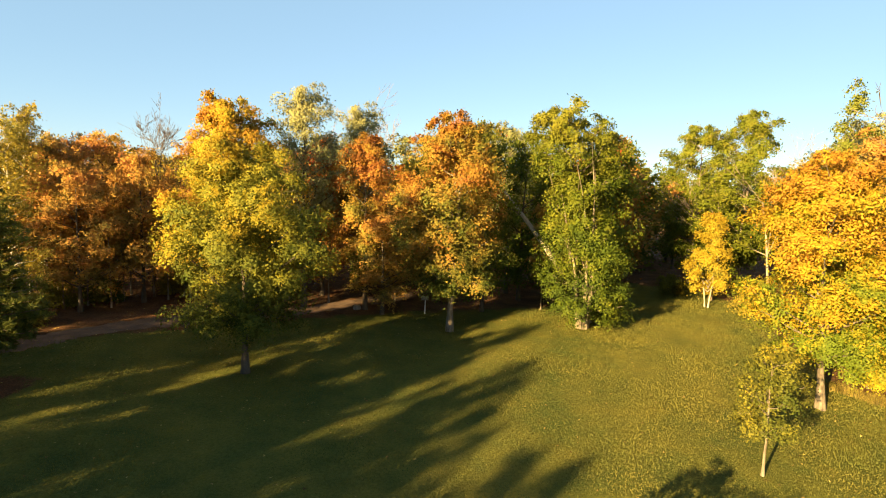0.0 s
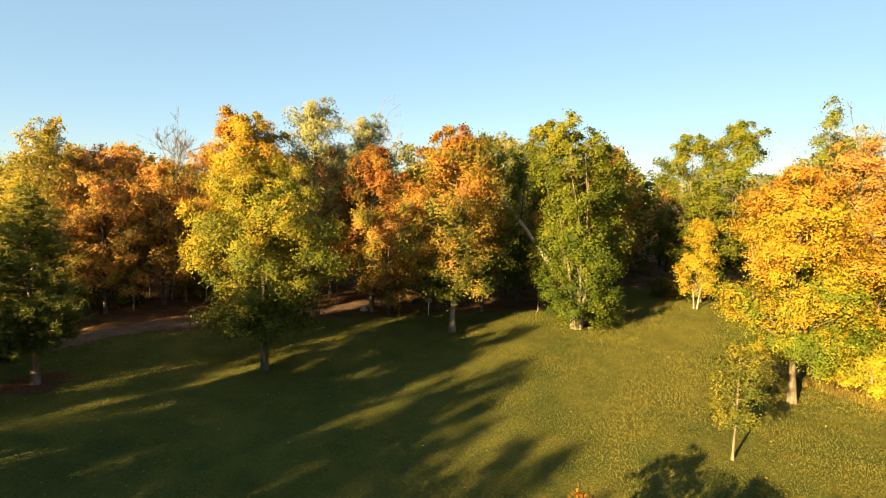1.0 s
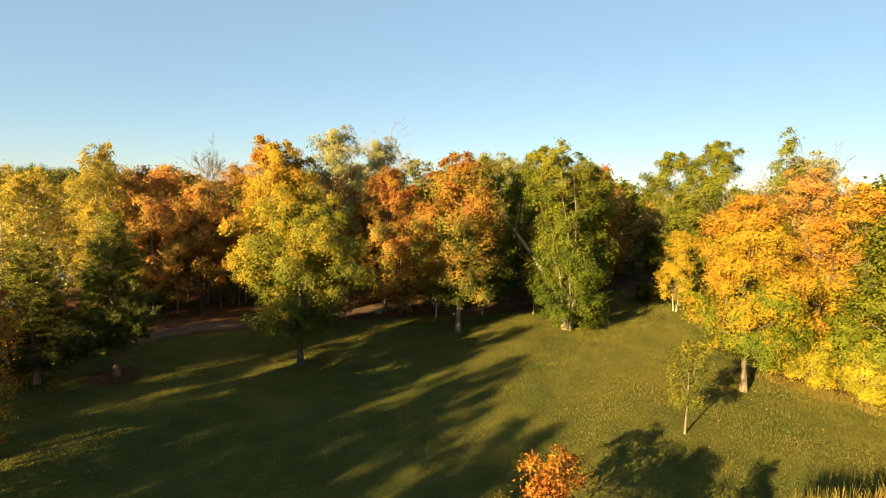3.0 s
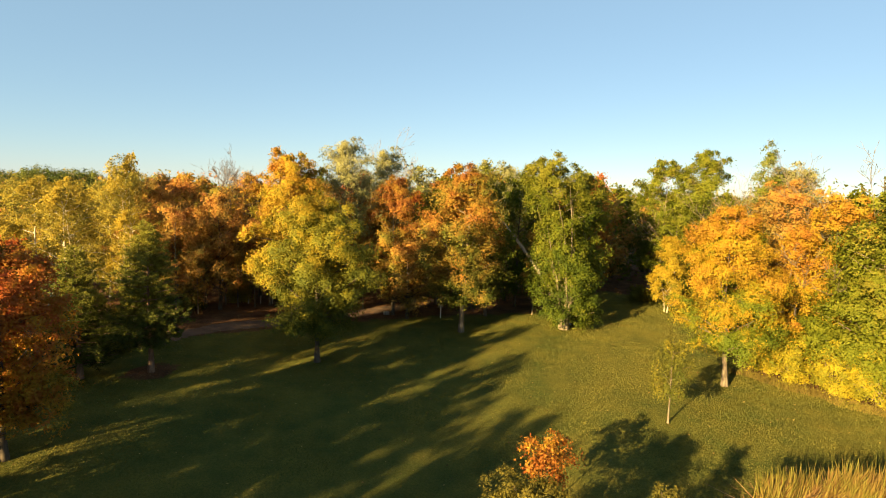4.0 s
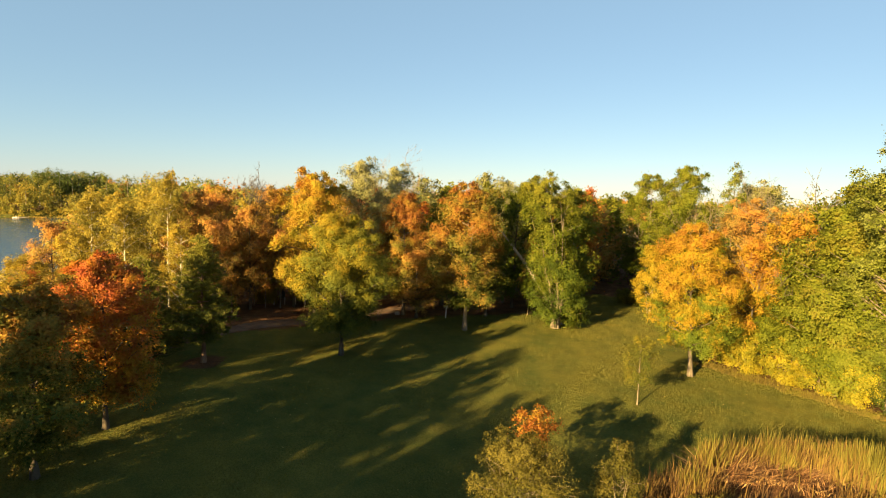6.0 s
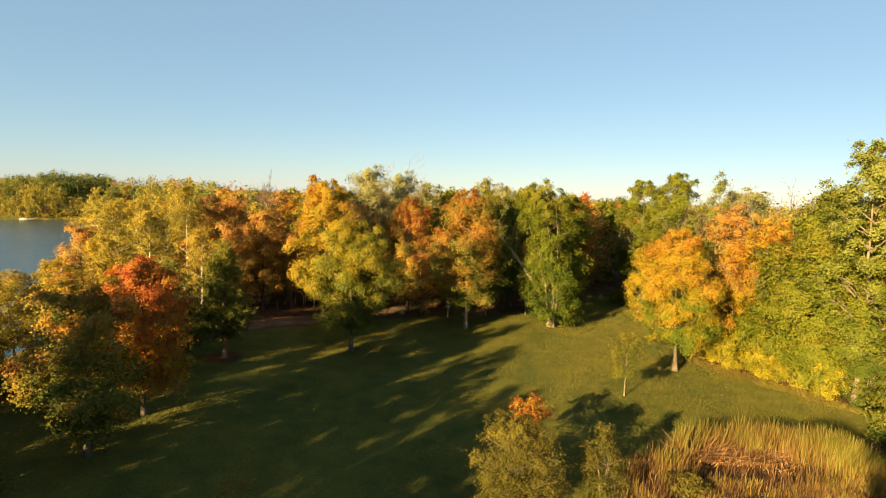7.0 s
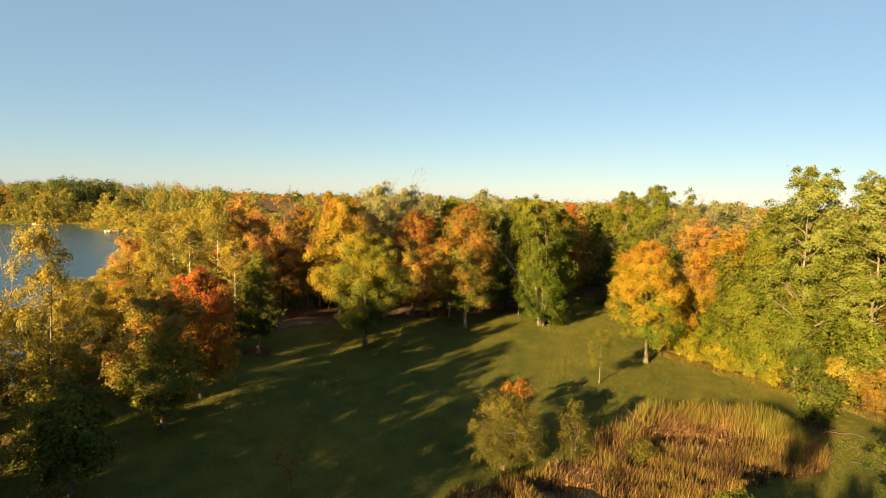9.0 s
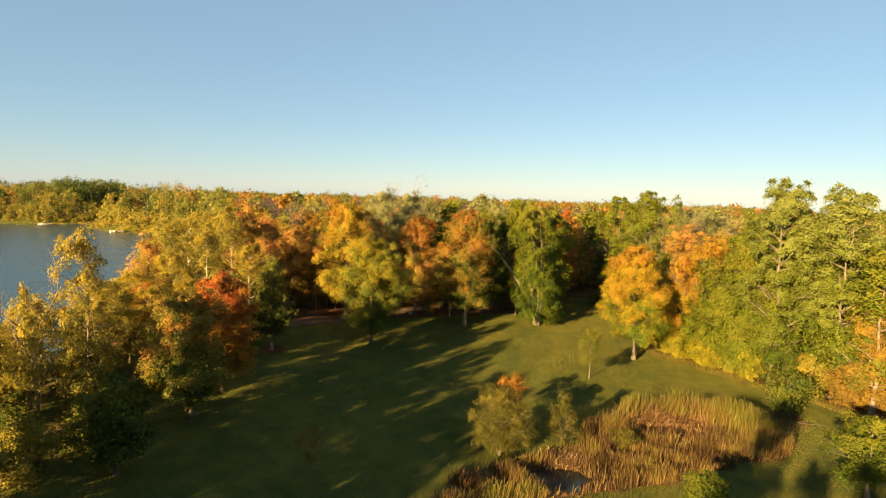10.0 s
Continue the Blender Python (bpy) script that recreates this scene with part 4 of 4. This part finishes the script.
for k, (x, y, h, d, leaf) in enumerate([(22.0, 26.0, 3.0, 3.0, leaf_thicket), (22.6, 24.4, 2.8, 3.0, leaf_thicket), (24.0, 22.4, 2.7, 3.2, leaf_thicket), (25.5, 20.6, 3.0, 3.4, leaf_thicket), (26.6, 18.6, 2.9, 3.2, leaf_thicket),
                                       (28.2, 16.6, 3.0, 3.4, leaf_olive), (29.8, 14.8, 2.8, 3.4, leaf_birch), (31.6, 13.0, 2.8, 3.4, leaf_tan), (33.6, 11.4, 3.0, 3.6, leaf_tan), (36.0, 11.6, 3.0, 3.6, leaf_rust)]):
    tree("thicket_bush", "dense yellow thicket along the lawn edge", leaf, bark_twig, h * 1.3, d, 0.25, 9000, 100 + k, on_ground(x, y), "bush", 0.13, 70, stems=4, trunk_r=0.05, limbs=4, category="bush", group="thicket")
tree("small_tree", "low leaning green tree at the marsh edge", leaf_olive, bark_dark, 3.4, 3.4, 0.9, 4500, 121, on_ground(25.4, 11.1), "round", 0.2, 40, trunk_r=0.12)
tree("small_tree", "young green tree near the marsh", leaf_green, bark_grey, 5.0, 3.9, 1.1, 9500, 122, on_ground(22.4, -0.6), "round", 0.14, 70, trunk_r=0.12)
tree("bush", "green bush on the grass near the marsh", leaf_green, bark_twig, 2.6, 3.0, 0.3, 7000, 123, on_ground(11.8, -2.8), "bush", 0.13, 60, stems=4, trunk_r=0.04, category="bush")
tree("small_tree", "dark green tree in deep shade by the lake", leaf_olive, bark_dark, 5.6, 3.4, 1.2, 7000, 124, on_ground(-20.6, -0.4), "round", 0.2, 70, trunk_r=0.13)
for k, (x, y, h, d) in enumerate([(-25.5, -1.0, 3.4, 3.6), (-23.8, 3.0, 2.6, 3.2), (-24.5, 12.0, 3.0, 3.0), (-22.5, 25.5, 2.2, 2.6), (-24.0, 30.5, 2.2, 3.0), (-28.0, 1.5, 3.5, 3.5), (-26.0, 6.0, 4.0, 3.6), (-31.5, 4.0, 3.0, 3.4), (-33.5, 9.5, 3.2, 3.4), (-34.0, 0.0, 3.0, 3.2), (-30.0, 13.0, 3.0, 3.0), (-33.0, 17.0, 3.2, 3.2)]):
    tree("bush", "green and brown undergrowth bush by the lake", leaf_olive if k % 2 else leaf_birch, bark_dark, h, d, 0.25, 3600, 130 + k, on_ground(x, y), "bush", 0.2, 40, stems=3, trunk_r=0.04, limbs=4, category="bush", group="undergrowth")


for k, (x, y, h, d) in enumerate([(-22.5, 37.0, 1.8, 2.6), (-19.5, 40.5, 1.6, 2.2), (-16.2, 42.5, 1.5, 2.4), (-12.0, 43.5, 1.7, 2.2), (-24.5, 35.0, 2.2, 2.6), (-20.8, 44.5, 1.8, 2.6), (21.2, 47.5, 1.6, 2.4), (24.0, 40.5, 1.8, 2.4)]):
    tree("undergrowth_bush", "low yellow-green brush at the wood edge", leaf_birch if k % 2 else leaf_olive, bark_dark, h, d, 0.2, 2200, 150 + k, on_ground(x, y), "bush", 0.18, 30, stems=3, trunk_r=0.03, limbs=3, category="bush", group="undergrowth")

# ---- far woods ----
# far palettes are paler and duller, with distance haze put into the leaf colour
far_olive = leaf_material("far_leaves_olive", [(0.2, (0.092, 0.113, 0.023)), (0.5, (0.167, 0.163, 0.034)), (0.85, (0.241, 0.213, 0.037))], 0.2, 0.10, 0.2)
far_gold = leaf_material("far_leaves_gold", [(0.15, (0.161, 0.155, 0.03)), (0.45, (0.241, 0.205, 0.034)), (0.75, (0.333, 0.247, 0.037)), (0.95, (0.38, 0.253, 0.034))], 0.0, 0.10, 0.2)
far_rust = leaf_material("far_leaves_rust", [(0.15, (0.161, 0.144, 0.03)), (0.45, (0.218, 0.109, 0.03)), (0.75, (0.31, 0.144, 0.03)), (0.95, (0.345, 0.207, 0.034))], 0.0, 0.10, 0.2)
far_green = leaf_material("far_leaves_green", [(0.2, (0.048, 0.069, 0.016)), (0.5, (0.09, 0.11, 0.023)), (0.9, (0.149, 0.149, 0.032))], 0.2, 0.10, 0.2)


def far_woods(name, label, spots, leaf, seed, per=240, size=0.62, wide=0.27, stems=True):
    """Distant tree crowns or bushes, joined: many small leaf clumps, on stems."""
    rng = np.random.default_rng(seed)
    ps, ns, stalks = [], [], []
    for x, y, h in spots:
        z0 = float(height(x, y))
        near = int(per * 2.2) if x < -70 and y < 320 and stems else per
        k = 26
        c = rng.normal(size=(k, 3))
        c /= np.linalg.norm(c, axis=1)[:, None]
        r = h * wide * rng.uniform(0.85, 1.25)
        c = np.array([x, y, z0 + h * 0.53]) + c * rng.uniform(0.55, 1.0, (k, 1)) * np.array([r * 0.85, r * 0.85, h * 0.40])
        idx = rng.integers(0, k, near)
        d = rng.normal(size=(near, 3))
        d /= np.linalg.norm(d, axis=1)[:, None]
        ps.append(c[idx] + d * r * 0.42 * rng.uniform(0.3, 1, (near, 1)))
        ns.append(d + np.array([0, 0, 0.5]) + rng.normal(size=(near, 3)) * 0.3)
        if stems:
            stalks.append(tube([(x, y, z0 - 0.3), (x + 0.2, y, z0 + h * 0.4), (x, y, z0 + h * 0.75)], [0.16, 0.12, 0.04], 4))
    ns = np.concatenate(ns)
    v, q = cards(np.concatenate(ps), ns, size, rng, 0.8)
    tagged(new(name, mesh_np(name, v, q, leaf, normals=np.repeat(ns / np.linalg.norm(ns, axis=1)[:, None], 3, 0))), label, "woods", kind="stuff")
    if stems:
        tagged(new(name + "_trunks", mesh_np(name + "_trunks", *joined(stalks), bark_pale, True)), "pale grey trunks under distant woods", "woods", kind="stuff")


rng = np.random.default_rng(140)
shore, fringe = [], []
for x in np.arange(-330, -100, 1.2):
    y = float(np.interp(x, FAR_X, FAR_Y))
    fringe.append((x + rng.normal() * 0.5, y - 1.0 + 0.6 * rng.normal(), rng.uniform(1.2, 2.0)))
    fringe.append((x + rng.normal() * 0.5, y - 3.2 + 0.6 * rng.normal(), rng.uniform(1.2, 1.9)))
    fringe.append((x + rng.normal() * 0.5, y - 6.0 + 0.8 * rng.normal(), rng.uniform(1.6, 2.2)))
    fringe.append((x + rng.normal() * 0.5, y + 2.0 + rng.normal(), rng.uniform(1.4, 2.6)))
    shore.append((x + rng.normal(), y + 4.5 + 1.5 * rng.normal(), rng.uniform(2.5, 5.0)))
    shore.append((x + rng.normal(), y + 8.5 + 1.5 * rng.normal(), rng.uniform(3.5, 7.0)))
for y in np.arange(60, 176, 2.4):
    x = float(np.interp(y, SHORE_Y, SHORE_X))
    fringe.append((x + 1.0 + rng.normal() * 0.6, y, rng.uniform(1.2, 2.2)))
    shore.append((x + 5 + rng.normal(), y, rng.uniform(2.5, 5)))
groups = {"olive": [], "gold": [], "rust": [], "green": []}
back = {"olive": [], "gold": [], "rust": [], "green": []}
keys = ["olive", "olive", "gold", "rust", "green", "olive"]
for _ in range(2600):
    x = rng.uniform(-420, 260)
    y = rng.uniform(82, 360)
    if lake_depth(x, y) > -5 or abs(x) > 120 + y * 1.1:
        continue
    far = y - np.interp(x, FAR_X, FAR_Y)
    if x < -96 and far > 80 or x >= -96 and y > 200:
        continue
    groups[keys[rng.integers(0, 6)]].append((x, y, rng.uniform(7.5, 14.0) + (2.5 if x < -96 else 0) + (2.5 if rng.uniform() < 0.06 else 0)))
for _ in range(46):       # a stand of taller dark trees on the far shore
    x, y = rng.normal(-172, 9), rng.uniform(228, 262)
    groups["green"].append((x, y, 17.5 - 0.045 * abs(x + 172) ** 1.3 + rng.uniform(-1, 1)))
for _ in range(900):
    x, y = rng.uniform(-1300, 900), rng.uniform(200, 1300)
    if abs(x) < 140 + y and lake_depth(x, y) < -60:
        back[keys[rng.integers(0, 6)]].append((x, y, rng.uniform(9.5, 13.0)))
far_woods("shore_reeds", "tan and green reeds along the far lake shore", fringe, far_gold, 149, 50, 0.5, 0.8, False)
far_woods("shore_bushes", "distant yellow-green bushes along the lake shore", shore, far_gold, 147, 90, 0.65, 0.5, False)
far_woods("horizon_woods", "olive autumn woods on the horizon, haze put into their colour", back["olive"] + back["green"], far_olive, 145, 150, 1.7, 0.6)
far_woods("horizon_woods", "rusty autumn woods on the horizon, haze put into their colour", back["gold"] + back["rust"], far_rust, 146, 150, 1.7, 0.6)
far_woods("far_woods", "distant olive-green autumn woods", groups["olive"], far_olive, 141)
far_woods("far_woods", "distant golden autumn woods", groups["gold"], far_gold, 142)
far_woods("far_woods", "distant rust-coloured autumn woods", groups["rust"], far_rust, 143)
far_woods("far_woods", "distant dark green woods", groups["green"], far_green, 144)

# a dead trunk that leans into the willow
dead = thing("leaning_trunk", "dead pale leaning tree trunk among green leaves", "tree trunk", on_ground(11.0, 37.2))
path = [(0, 0, -0.2), (-1.2, 0.3, 2.0), (-2.9, 0.7, 4.7), (-4.6, 1.1, 7.0), (-6.2, 1.5, 9.0)]
part("trunk", mesh_np("trunk", *tube(path, [0.24, 0.2, 0.18, 0.14, 0.06], 8), bark_pale, True), bark_pale, dead)
part("limb", mesh_np("limb", *tube([(-2.9, 0.7, 4.7), (-3.2, 0.6, 5.8), (-3.2, 0.6, 6.8)], [0.08, 0.06, 0.03], 6), bark_pale, True), bark_pale, dead)

# ---- small things ----
def box(bm, x0, x1, y0, y1, z0, z1):
    m = Matrix.Translation(((x0 + x1) / 2, (y0 + y1) / 2, (z0 + z1) / 2)) @ Matrix.Diagonal((x1 - x0, y1 - y0, z1 - z0, 1))
    return bmesh.ops.create_cube(bm, size=1, matrix=m)["verts"]


def post(at_x, at_y, h, r, mat, label, name="wooden_post", group=""):
    ob = thing(name, label, "post", on_ground(at_x, at_y), group)
    zz = [-0.2, 0.0, h * 0.5, h - 0.02, h]
    part("shaft", mesh_np("shaft", *tube([(0.01 * k, 0, z) for k, z in enumerate(zz)], [r, r, r * 0.95, r * 0.9, r * 0.3], 8), mat, True), mat, ob)
    return ob


# slim pale post with a small basin, in the shade of the wood edge
grill = post(-0.6, 38.5, 1.05, 0.045, painted_pale, "pale metal post carrying a small park grill", "park_grill")
bm = bmesh.new()
box(bm, -0.25, 0.25, -0.18, 0.18, 1.0, 1.04)
box(bm, -0.25, 0.25, 0.15, 0.18, 1.04, 1.24)
box(bm, -0.25, -0.22, -0.18, 0.15, 1.04, 1.24)
box(bm, 0.22, 0.25, -0.18, 0.15, 1.04, 1.24)
bmesh.ops.bevel(bm, geom=bm.edges[:], offset=0.008, segments=1, affect="EDGES")
part("firebox", bm, wood_grey, grill, "grey steel firebox")
for k, (x, y) in enumerate([(-18.6, 40.2), (-17.6, 40.6), (-16.6, 41.0), (-15.6, 41.3)]):
    post(x, y, 0.75, 0.07, wood_grey, "short weathered wooden post beside the path", group="path posts")


def boulder(x, y, r, seed, label):
    bm = bmesh.new()
    bmesh.ops.create_icosphere(bm, subdivisions=3, radius=r)
    for v in bm.verts:
        v.co *= 1 + 0.28 * noise.noise(v.co * (1.6 / r) + Vector((seed, 0, 0)))
        v.co.z *= 0.62
    me = bpy.data.meshes.new("boulder")
    bm.to_mesh(me)
    bm.free()
    me.materials.append(wood_grey)
    ob = new("boulder", me)
    ob.location = (x, y, float(height(x, y)) + r * 0.3)
    tagged(ob, label, "rock")


boulder(-5.6, 39.3, 0.32, 3, "pale rounded boulder at the wood edge")

# bare roots and a fallen branch under the low tree at the marsh
for name, pts, r in (("fallen_branch", [(25.0, 9.6), (25.7, 9.1), (26.5, 9.3), (27.0, 8.7)], 0.05), ("fallen_branch", [(24.0, 9.9), (24.3, 9.4), (24.9, 9.2)], 0.045), ("fallen_branch", [(23.6, 5.4), (24.2, 5.1), (24.9, 5.2), (25.5, 4.8)], 0.03)):
    x0, y0 = pts[0]
    base = on_ground(x0, y0)
    ob = thing(name, "crooked bare branch lying on the ground", "branch", base)
    path = [(x - x0, y - y0, float(height(x, y)) - base[2] + r * (0.8 + 1.2 * (k % 2))) for k, (x, y) in enumerate(pts)]
    part("stick", mesh_np("stick", *tube(path, np.linspace(r, r * 0.5, len(pts)), 7), bark_dark, True), bark_dark, ob)


def dock(x, y, turn, length):
    """A lakeside dock: planks on posts, with a moored pontoon boat beside it."""
    ob = thing("dock", "grey wooden dock at the far lake shore", "dock", (x, y, LAKE_Z), turn=turn)
    for k in range(int(length / 0.5)):
        bm = bmesh.new()
        box(bm, -0.9, 0.9, k * 0.5 + 0.02, k * 0.5 + 0.47, 0.5, 0.56)
        part("plank", bm, wood_grey, ob)
    for k in range(int(length / 2.5) + 1):
        for sx in (-0.8, 0.8):
            bm = bmesh.new()
            box(bm, sx - 0.07, sx + 0.07, k * 2.5 + 0.1, k * 2.5 + 0.24, -1.6, 0.8)
            part("pile", bm, wood_grey, ob)
    boat = thing("pontoon_boat", "white pontoon boat moored at the far shore", "boat", (x + 2.6 * math.cos(radians(turn)), y + 2.6 * math.sin(radians(turn)), LAKE_Z), turn=turn)
    boat.scale = (0.62, 0.62, 0.62)
    for sx in (-0.9, 0.9):
        part("pontoon", mesh_np("pontoon", *tube([(sx, 0, 0.15), (sx, 0.4, 0.15), (sx, 5.6, 0.15), (sx, 6.2, 0.3)], [0.05, 0.32, 0.32, 0.05], 10), painted_pale, True), painted_pale, boat)
    bm = bmesh.new()
    box(bm, -1.3, 1.3, 0.2, 5.8, 0.45, 0.55)
    part("deck", bm, wood_grey, boat)
    for x0, x1, y0, y1 in ((-1.3, -1.22, 0.2, 5.6), (1.22, 1.3, 0.2, 5.6), (-1.22, 1.22, 0.2, 0.28), (-1.22, 1.22, 5.52, 5.6)):
        bm = bmesh.new()
        box(bm, x0, x1, y0, y1, 0.55, 0.95)
        part("fence_panel", bm, painted_pale, boat)
    bm = bmesh.new()
    box(bm, -0.5, 0.5, 2.4, 3.2, 0.55, 1.5)
    part("console", bm, wood_grey, boat)


dock(-160.0, 198.5, 200.0, 7.0)
dock(-119.0, 175.8, 215.0, 6.0)
